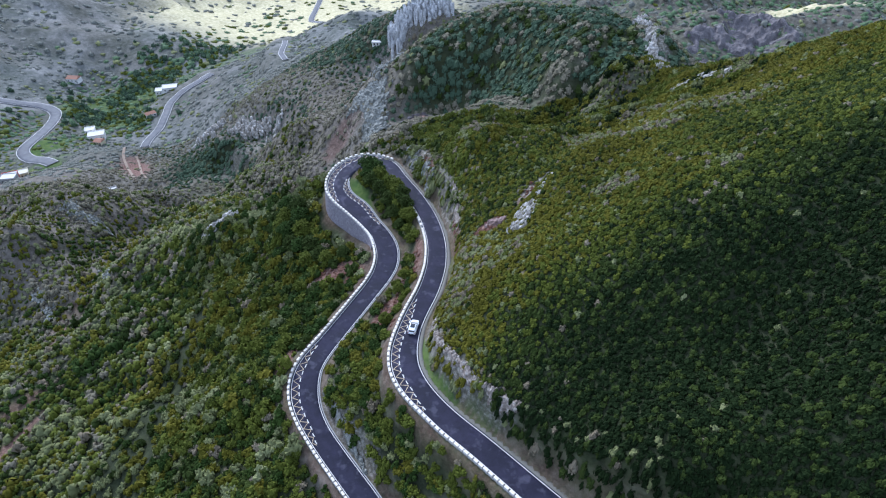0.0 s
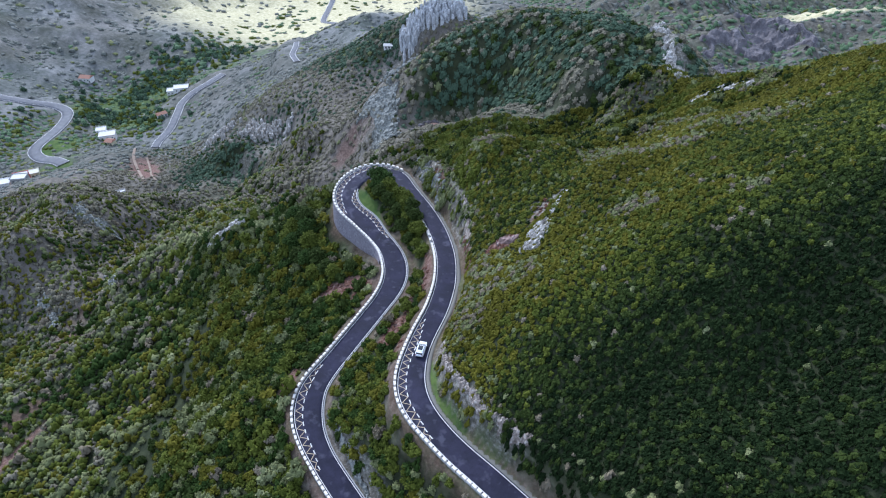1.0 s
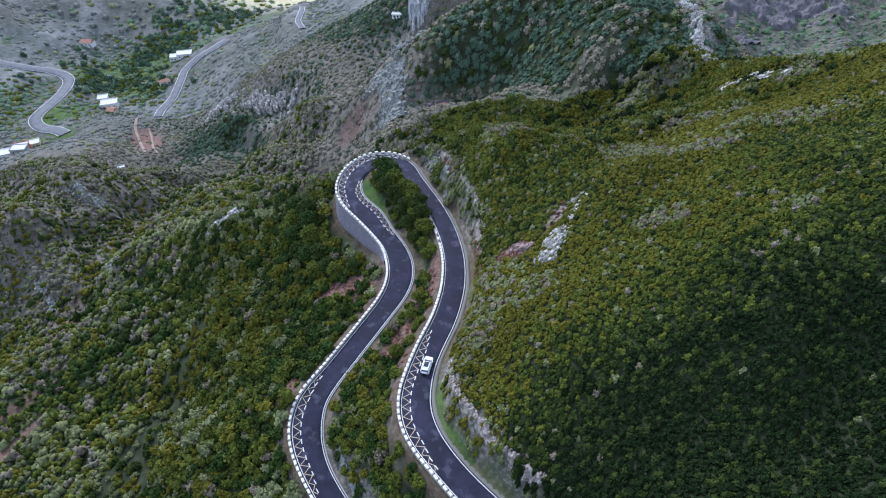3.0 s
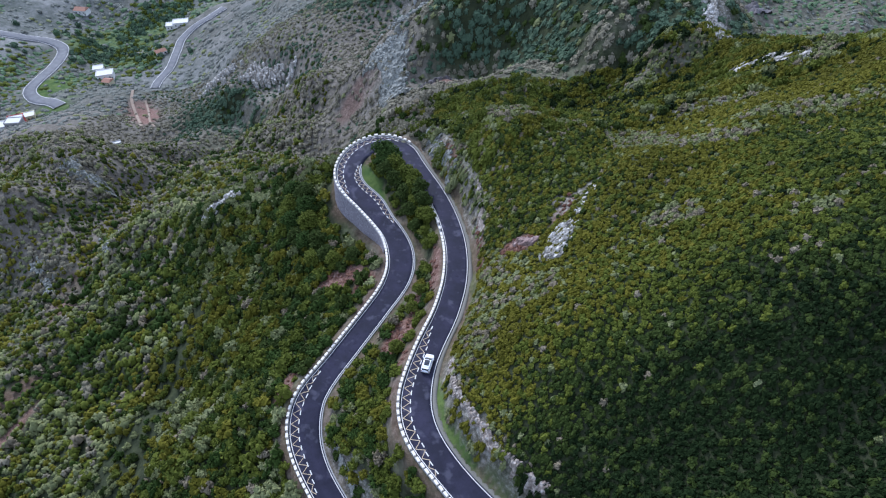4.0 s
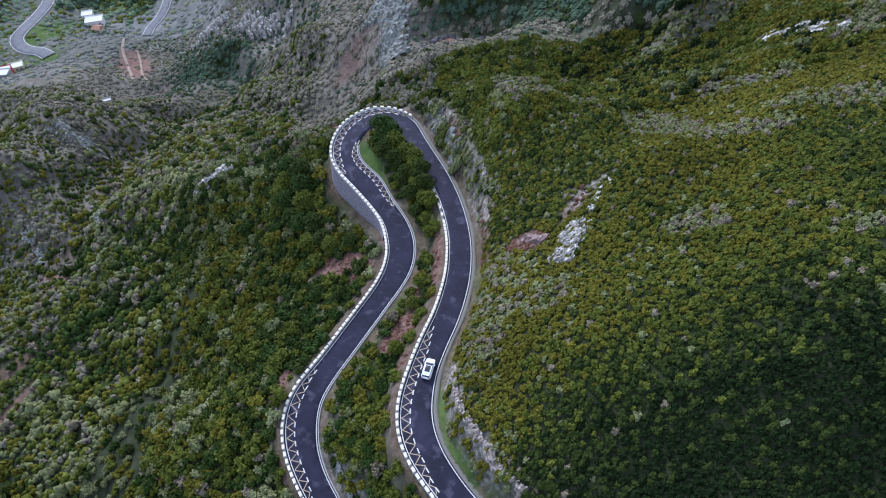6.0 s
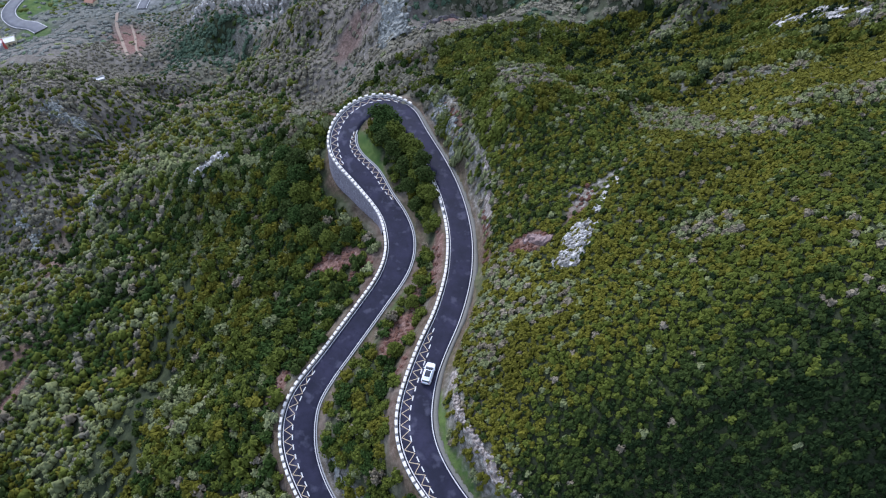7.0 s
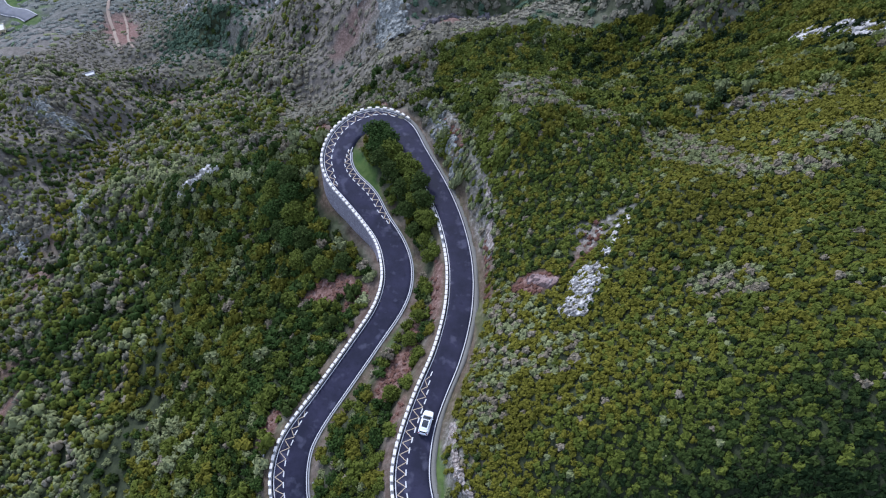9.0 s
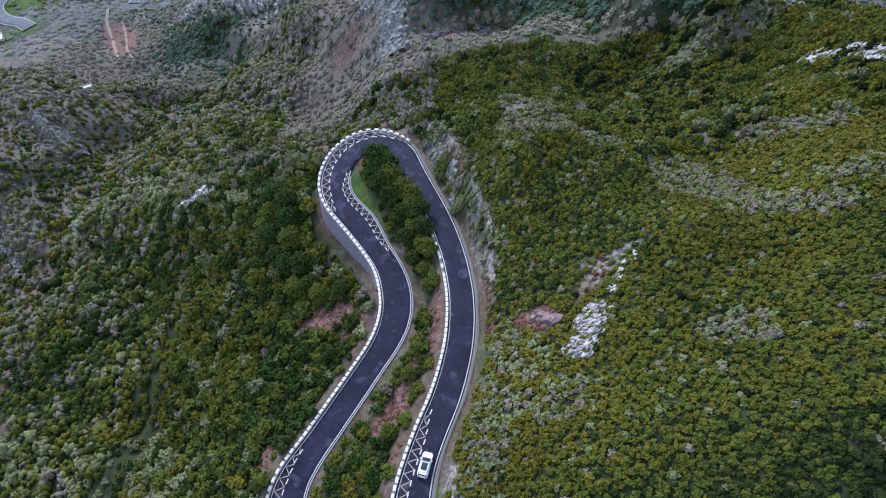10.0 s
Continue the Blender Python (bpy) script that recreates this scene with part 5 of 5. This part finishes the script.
def build_tree(seed, mat_label):
    trunk, crown = tree_meshes(seed)
    tree = thing("tree", mat_label, "tree", group="dark trees by the road")
    part("trunk", trunk, BARK, tree)
    part("crown", crown, GREEN, tree)
    return tree


TREES = [build_tree(k, kind_ + " laurel tree with a dense uneven crown beside the road") for k, kind_ in enumerate(("dark green", "mid-green", "fresh green", "olive-green"))]
spots = [(-23.9, 159.6, 6.4), (-21.4, 157.5, 6.0), (-23.4, 155.6, 5.6), (-19.8, 154.0, 6.2), (-22.0, 152.6, 5.5), (-17.2, 150.4, 5.6), (-19.6, 149.0, 5.4), (-14.9, 146.3, 5.2), (-17.0, 144.6, 5.0),
         (-13.3, 141.2, 4.6), (-15.4, 139.5, 4.6), (-11.5, 137, 4.2), (-13, 134.6, 4.2), (-10.6, 131.2, 3.8), (-11.3, 140.2, 4.9), (-10.2, 135.2, 4.6), (-12.9, 144.6, 5.0), (-15.0, 149.2, 5.2), (-9.8, 127.5, 3.4), (-45, 150, 6.5), (-46, 155, 6.5), (-43, 144.5, 6.5), (-49, 147, 6.2), (-50, 152.5, 6.2),
         (-39.5, 137.5, 6), (-43, 138.5, 6.0), (-36, 132, 5.2), (-39.5, 132, 5.2), (-29, 129.6, 4.6), (-33, 128.8, 4.8), (-50, 157, 6.2), (-51, 149, 6), (-46, 141, 6), (-12, 108.5, 3.4), (-10.8, 113.5, 3.2), (-14, 97, 3.6)]
def tree_kind(k, x):
    """Dark trees at the hairpin's tip, fresher ones down the island, a mix elsewhere."""
    return 0 if k in (0, 1, 2, 19, 22, 25, 30) else 3 if k in (9, 11, 13, 15, 18, 27, 31, 34) else 1 + k % 2


used = set()
for k, (px, py, size) in enumerate(spots):
    which = tree_kind(k, px)
    px += 0.7 if px > -30 else 0.0
    m = Matrix.Translation((px, py, float(height(np.array([px]), np.array([py]))[0]) - 0.15)) @ Matrix.Rotation(k * 2.4, 4, "Z") @ Matrix.Diagonal((size * 1.25, size * 1.25, size, 1))
    t = copy_thing(TREES[which], Matrix.Identity(4)) if which in used else TREES[which]
    used.add(which)
    t.matrix_basis = m


# ---- shrubs that stand singly between the legs ----
def build_shrub(seed, mat, label):
    v, f = bush_shape(500 + seed, 46, 0.17, 1.0, 4, 4)
    mesh = mesh_from("leaves", v, f, mat)
    layer = mesh.attributes.new("leaf_tint", "FLOAT", "POINT")
    layer.data.foreach_set("value", np.full(len(v), (0.3, 0.5, 0.7)[seed % 3], np.float32))
    shrub = thing("shrub", label, "shrub", group="shrubs between the road legs")
    part("leaves", mesh, mat, shrub)
    bm = bmesh.new()
    for k in range(4):
        t = 1.57 * k + seed
        tip = Vector((math.cos(t) * 0.35, math.sin(t) * 0.35, 0.55))
        bmesh.ops.create_cone(bm, cap_ends=True, segments=5, radius1=0.05, radius2=0.025, depth=tip.length, matrix=Matrix.Translation(tip / 2) @ tip.to_track_quat("Z", "Y").to_matrix().to_4x4())
    part("stems", bm, BARK, shrub)
    return shrub


SHRUBS = [build_shrub(k, mat, label) for k, (mat, label) in enumerate([
    (OLIVE, "rounded olive-green shrub on the bank between the roads"), (GREEN, "mid-green bushy shrub on the bank between the roads"),
    (GREEN, "bright green shrub on the bank between the roads"), (DARK, "dark green shrub on the bank between the roads"),
    (GREY, "pale grey-green shrub on the bank between the roads"), (DRY, "bare twiggy shrub on the bank between the roads")])]
srng = np.random.default_rng(55)
sx, sy = scatter(srng, -32, 12, 48, 136, 2.2)
d, n = nearest(sx, sy, ROAD)
side = (sx - ROAD[n, 0]) * ROAD_RIGHT[n, 0] + (sy - ROAD[n, 1]) * ROAD_RIGHT[n, 1]
keep = (side < 0) & (d > ROAD_HALF[n] + 2.1) & (d < 15) & (srng.uniform(0, 1, len(sx)) > 1.2 * patches(sx, sy, RED_EARTH))
sx, sy = sx[keep][:260], sy[keep][:260]
placed = set()
for px, py, pz in zip(sx, sy, height(sx, sy)):
    which = int(srng.choice(6, p=(0.15, 0.30, 0.22, 0.18, 0.11, 0.04)))
    size = float(srng.uniform(0.9, 1.6)) * (0.75 if which > 3 else 1)
    m = Matrix.Translation((px, py, pz - 0.12)) @ Matrix.Rotation(float(srng.uniform(0, 6.28)), 4, "Z") @ Matrix.Diagonal((size, size, size * float(srng.uniform(0.85, 1.3)), 1))
    t = copy_thing(SHRUBS[which], Matrix.Identity(4)) if which in placed else SHRUBS[which]
    placed.add(which)
    t.matrix_basis = m


# ---- rocks ----
def crag(seed, spread, high, block, mat, label, broken=0.55):
    """Living rock breaking out of the slope: a strip of stepped, jointed faces that dips into the ground at its rim. spread: both ends, half width."""
    (x0, y0), (x1, y1), half = spread
    length = math.hypot(x1 - x0, y1 - y0)
    way = np.array([x1 - x0, y1 - y0]) / length
    step = block / 4.5
    u, v = np.meshgrid(np.arange(-half, length + half, step), np.arange(-1.7 * half, 1.7 * half + step, step))
    r = np.random.default_rng(seed)
    u, v = u + r.uniform(-0.3, 0.3, u.shape) * step, v + r.uniform(-0.3, 0.3, u.shape) * step
    x, y = x0 + way[0] * u - way[1] * v, y0 + way[1] * u + way[0] * v
    inside = np.hypot(np.maximum(0, np.maximum(-u, u - length)), v) / half
    inside = inside + broken * fbm(x, y, half * 1.3, 4, seed) + 0.5 * broken * fbm(x, y, block * 1.5, 2, seed + 5)
    cover = 1 - smooth(0.55, 1.0, inside)
    # jointed blocks: each cell of a jittered lattice stands at its own height and tilt
    cx, cy = x / block, y / (block * 0.75)
    best, level = np.full(x.shape, 1e9), np.zeros(x.shape)
    ix, iy = np.floor(cx), np.floor(cy)
    for di in (-1, 0, 1):
        for dj in (-1, 0, 1):
            jx, jy = ix + di, iy + dj
            px, py = jx + hash01(jx, jy, seed), jy + hash01(jx, jy, seed + 1)
            d2 = (cx - px) ** 2 + (cy - py) ** 2
            tilt = (cx - px) * (hash01(jx, jy, seed + 2) - 0.5) + (cy - py) * (hash01(jx, jy, seed + 3) - 0.5)
            lv = hash01(jx, jy, seed + 4) + 0.9 * tilt
            level = np.where(d2 < best, lv, level)
            best = np.minimum(best, d2)
    z = height(x, y)
    z = z + cover * high * (0.35 + 0.75 * level + 0.35 * fbm(x, y, block * 3, 3, seed + 7)) - (1 - cover) * 2.4 + 0.10 * block * fbm(x, y, block * 0.5, 2, seed + 9)
    n2, m2 = x.shape
    c = (np.arange(n2 - 1)[:, None] * m2 + np.arange(m2 - 1)[None]).ravel()
    f = np.stack([c, c + 1, c + m2 + 1, c + m2], 1)
    f = f[cover.ravel()[f].max(1) > (0.02 if block > 5 else -1)]
    used = np.unique(f)
    remap = np.zeros(n2 * m2, int)
    remap[used] = np.arange(len(used))
    tagged(new("rock_outcrop", mesh_from("rock_outcrop", np.stack([x, y, z], -1).reshape(-1, 3)[used], remap[f], mat)), label, "rock outcrop")


for seed, (spread, high, block, mat, label, *rest) in enumerate([
    (((16.9, 105.2), (19.4, 110.8), 3.1), 1.1, 0.45, PALE_ROCK, "bare white rock outcrop among olive scrub", 0.5),
    (((21.0, 114.0), (25.2, 121.0), 0.9), 0.6, 0.6, PALE_ROCK, "pale stones in a gully above white rock", 1.5),
    (((10.2, 113.4), (13.4, 111.4), 1.5), 1.3, 1.1, RED_ROCK, "reddish rocks in the gully beside white rock"),
    (((-2.0, 89.5), (-0.8, 81), 0.9), 0.8, 0.5, CUT_ROCK, "pale broken rock face of the road cut"),
    (((-0.6, 81), (5.6, 70.8), 1.1), 1.0, 0.55, CUT_ROCK, "pale crumbling rock bank above the road"),
    (((5.6, 70.8), (13.0, 63.4), 0.75), 0.8, 0.5, CUT_ROCK, "low broken rock bank above the road", 1.1),
    (((-26.2, 82), (-15.5, 64), 0.9), 0.8, 0.6, GREY_ROCK, "low grey rocks beside the lower road"),
    (((-12, 169), (-4, 150), 2.0), 0.9, 0.7, GREY_ROCK, "grey stony bank above the hairpin", 1.5),
    (((2.2, 146), (3.8, 124), 0.8), 0.6, 0.6, CUT_ROCK, "stony bank beside the upper road"),
    (((78, 208), (80, 250), 2.6), 1.6, 0.9, PALE_ROCK, "pale rocky knife-edge ridge", 1.7),
    (((-30, 244), (-37, 270), 8.0), 1.8, 1.5, GREY_ROCK, "grey lichened rock face below a spur", 1.6),
    (((-16, 240), (4, 246), 6.0), 1.4, 1.3, SLATE_ROCK, "dark grey broken rocks at a spur's foot", 1.8),
    (((262, 640), (360, 690), 30), 4.0, 9.0, SLATE_ROCK, "grey-brown cliffs on a distant mountainside", 2.4),
    (((74, 179), (80, 167), 3.4), 1.5, 1.0, PALE_ROCK, "pale rocks on the saddle", 0.9),
    (((-82, 161), (-72, 167), 2.4), 1.4, 0.9, PALE_ROCK, "pale rocks on a low ridge", 1.2),
    (((-168, 180), (-160, 170), 4.2), 1.6, 1.1, GREY_ROCK, "grey-brown rocks on the lower slope", 1.5),
    (((-186, 242), (-170, 233), 4.6), 2.0, 1.2, GREY_ROCK, "slanting grey rock slabs on a hump", 1.3),
]):
    crag(300 + seed, spread, high, block, mat, label, *rest)


def pillars(seed, spread, count, tall, radius, mat, label, clumps=0.5):
    """Upright jointed rock columns breaking out of a slope, in clumps."""
    (x0, y0), (x1, y1), half = spread
    r = np.random.default_rng(seed)
    length = math.hypot(x1 - x0, y1 - y0)
    wx, wy = (x1 - x0) / length, (y1 - y0) / length
    u, v = r.uniform(0, length, count * 4), np.clip(r.normal(0, 0.5, count * 4), -1, 1) * half
    x, y = x0 + wx * u - wy * v, y0 + wy * u + wx * v
    keep = np.flatnonzero(fbm(x, y, 9 * radius[1], 3, seed) > clumps - 0.5)[:count]
    verts, faces, sides = [], [], 6
    for px, py, pz in zip(x[keep], y[keep], height(x[keep], y[keep])):
        rad, top, base = r.uniform(*radius), r.uniform(*tall), len(verts)
        lean, turn = r.uniform(-0.12, 0.12, 2), r.uniform(0, 6.28)
        for z, w in ((-3.0, 1.25), (0.35 * top, 1.1), (0.75 * top, 0.95), (top, 0.6)):
            for k in range(sides):
                t = turn + 6.2832 * k / sides
                rr = rad * w * r.uniform(0.72, 1.2)
                verts.append((px + rr * math.cos(t) + lean[0] * z, py + rr * math.sin(t) + lean[1] * z, pz + z + (r.uniform(-0.12, 0.12) * top if z > 0 else 0)))
        for ring_k in range(3):
            for k in range(sides):
                a, c = base + ring_k * sides + k, base + ring_k * sides + (k + 1) % sides
                faces += [(a, c, c + sides), (a, c + sides, a + sides)]
        faces += [(base + 18, base + 18 + k, base + 19 + k) for k in range(1, sides - 1)]
    tagged(new("rock_outcrop", mesh_from("rock_outcrop", np.array(verts), np.array(faces), mat)), label, "rock outcrop", kind="stuff")


pillars(401, ((-36, 381), (4, 388), 8.0), 260, (3.0, 8.0), (0.6, 1.3), WHITE_ROCK, "white columnar rock cliff on a far hilltop", 0.28)
pillars(402, ((-182, 392), (-108, 360), 11.0), 260, (1.5, 5.0), (0.6, 1.4), PALE_ROCK, "pale broken crags on a dark spur", 0.52)
pillars(403, ((-34, 248), (-42, 284), 9.0), 150, (0.4, 1.6), (0.4, 1.0), GREY_ROCK, "grey lichened rocks along a spur's crest", 0.6)
pillars(404, ((-38, 284), (-20, 300), 7.0), 90, (0.8, 3.0), (0.6, 1.4), GREY_ROCK, "grey rocks on the crest of a spur", 0.55)
pillars(405, ((-150, 200), (-128, 172), 5.0), 90, (0.4, 1.6), (0.4, 1.1), GREY_ROCK, "grey lichened rocks on the lower hump", 0.6)


# ---- the valley: roads, fields and houses ----
for k, (line, half) in enumerate(VALLEY_ROADS):
    d2 = np.gradient(line[:, :2], axis=0)
    d2 /= np.linalg.norm(d2, axis=1)[:, None]
    r2 = np.stack([d2[:, 1], -d2[:, 0]], 1)
    v, f = ribbon(line, r2, -half, half, 4, 0.6, 2.5)
    vr = tagged(new("valley_road", mesh_from("valley_road", v, f, GREY_ASPHALT, flat=False)), "grey asphalt valley road with white edge lines", "road", kind="structure")
    for side in (-1, 1):
        v, f = ribbon(line, r2, side * (half - 0.25) - 0.15, side * (half - 0.25) + 0.15, 2, 0.64)
        part("edge_line", mesh_from("edge_line", v, f, LINE_PAINT), LINE_PAINT, vr, "white painted edge line")


def build_house(x, y, turn, size, wall_mat, roof_mat, label, flat=True, windows=3):
    w, dpt, h = size
    z = float(height(np.array([x]), np.array([y]))[0]) - 0.8
    house = thing("house", label, "house", (x, y, z), radians(turn), group="houses in the valley")
    part("wall", solid((w, dpt, h + 0.8), (0, 0, (h + 0.8) / 2), 0.05), wall_mat, house)
    top = h + 0.8
    if flat:
        part("roof", solid((w + 0.4, dpt + 0.4, 0.35), (0, 0, top + 0.15), 0.06), roof_mat, house)
        for sx, sy, bw, bd in ((0, 1, w + 0.4, 0.25), (0, -1, w + 0.4, 0.25), (1, 0, 0.25, dpt - 0.1), (-1, 0, 0.25, dpt - 0.1)):
            part("roof_edge", solid((bw, bd, 0.5), (sx * (w / 2 + 0.07), sy * (dpt / 2 + 0.07), top + 0.5), 0.03), wall_mat, house)
    else:
        bm = bmesh.new()
        pts = [(-w / 2 - 0.5, -dpt / 2 - 0.5, top), (w / 2 + 0.5, -dpt / 2 - 0.5, top), (w / 2 + 0.5, dpt / 2 + 0.5, top), (-w / 2 - 0.5, dpt / 2 + 0.5, top), (-w / 2 + 0.4, 0, top + dpt * 0.28), (w / 2 - 0.4, 0, top + dpt * 0.28)]
        q = [bm.verts.new(p) for p in pts]
        for face in ((0, 1, 5, 4), (2, 3, 4, 5), (1, 2, 5), (3, 0, 4), (3, 2, 1, 0)):
            bm.faces.new([q[i] for i in face])
        part("roof", bm, roof_mat, house)
    for k in range(windows):
        wx = (k + 0.5) / windows * (w - 1) - (w - 1) / 2
        win = part("window", solid((1.1, 0.12, 1.2), (wx, -dpt / 2 - 0.03, 0.8 + h * 0.55), 0.02), WINDOW_DARK, house)
        part("sill", solid((1.4, 0.25, 0.12), (wx, -dpt / 2 - 0.1, 0.8 + h * 0.55 - 0.68), 0.02), wall_mat, win)
    part("door", solid((1.0, 0.12, 2.1), (w / 2 - 1.1, -dpt / 2 - 0.035, 0.8 + 1.05), 0.02), TRIM, house)
    return house


for args in [
    (-304, 468, 20, (13, 9, 4.5), PLASTER, ROOF_FLAT, "white flat-roofed farmhouse among trees"),
    (-313, 476, 20, (8, 7, 3.5), PLASTER, ROOF_FLAT, "small white flat-roofed outbuilding"),
    (-298, 459, -10, (7, 6, 3.2), CREAM, ROOF_TILE, "small house with a clay roof", False),
    (-322, 389, 30, (9, 7, 3.6), CREAM, ROOF_FLAT, "cream flat-roofed house beside the valley road"),
    (-317, 371, 25, (10, 8, 5.5), RED_PAINT, ROOF_FLAT, "red-walled house with a pale roof"),
    (-327, 365, 25, (9, 8, 4.5), PLASTER, ROOF_FLAT, "white house beside a red one"),
    (-309, 360, 10, (10, 7, 4.0), CONCRETE, ROOF_FLAT, "grey concrete house among the valley bushes"),
    (-277, 571, 15, (14, 9, 4.2), PLASTER, ROOF_FLAT, "white flat-roofed house above the road"),
    (-290, 577, 15, (10, 8, 4.0), PLASTER, ROOF_FLAT, "white house on a terrace"),
    (-276, 516, 40, (9, 6, 3.2), PLASTER, ROOF_TILE, "low house with a clay roof below the road", False),
    (-387, 597, -5, (12, 8, 4.5), PLASTER, ROOF_TILE, "white house with a clay roof", False),
    (-44, 389, 0, (7, 3, 1.8), PLASTER, ROOF_FLAT, "long pale building below the cliff"),
    (-186, 279, 30, (6, 2.6, 1.8), CONCRETE, ROOF_FLAT, "low pale water tank on the hillside"),
]:
    build_house(*args)


def draped(points, half, name, label, mat, lift=0.15):
    line = flowing(points, 1.5)
    line = np.column_stack([line, np.zeros(len(line))])
    d2 = np.gradient(line[:, :2], axis=0)
    d2 /= np.linalg.norm(d2, axis=1)[:, None]
    r2 = np.stack([d2[:, 1], -d2[:, 0]], 1)
    v, f = ribbon(line, r2, -half, half, 3)
    v[:, 2] = height(v[:, 0], v[:, 1]) + lift
    return tagged(new(name, mesh_from(name, v, f, mat, flat=False)), label, "track", kind="structure")


draped([(-262, 438), (-250, 412), (-243, 395), (-226, 368), (-208, 341)], 0.9, "dirt_track", "pale dirt track on a red earth slope", DIRT_TRACK, 0.5)
draped([(-237, 402), (-222, 376), (-210, 355), (-202, 345)], 0.7, "dirt_track", "narrow pale dirt track on red earth", DIRT_TRACK, 0.5)


# ---- small roadside things ----
def marker_post(x, y):
    """A slim white roadside post with a green plate."""
    z = float(height(np.array([x]), np.array([y]))[0])
    post = thing("marker_post", "slim white roadside post with a green plate", "marker post", (x, y, z))
    part("pole", solid((0.12, 0.12, 1.3), (0, 0, 0.6), 0.02), WHITEWASH, post)
    part("plate", solid((0.34, 0.04, 0.34), (0, -0.085, 1.15), 0.01), plain("green sign plate", (0.03, 0.20, 0.09), (0.04, 0.16, 0.08), 0.2, 0.5), post, "green plate")


marker_post(-3.6, 145.8)


def culvert(x, y, turn):
    """A concrete drain outlet below the parapet."""
    z = float(height(np.array([x]), np.array([y]))[0])
    drain = thing("culvert", "small grey concrete drain outlet below the parapet", "culvert", (x, y, z - 0.3), radians(turn))
    part("headwall", solid((2.2, 0.3, 1.1), (0, 0, 0.55), 0.04), CONCRETE, drain)
    for side in (-1, 1):
        part("wing_wall", solid((0.25, 1.2, 0.8), (side * 1.05, -0.6, 0.4), 0.04), CONCRETE, drain)
    part("apron", solid((1.8, 1.2, 0.2), (0, -0.75, 0.15), 0.03), CONCRETE, drain)


culvert(-37.0, 87.5, 100)
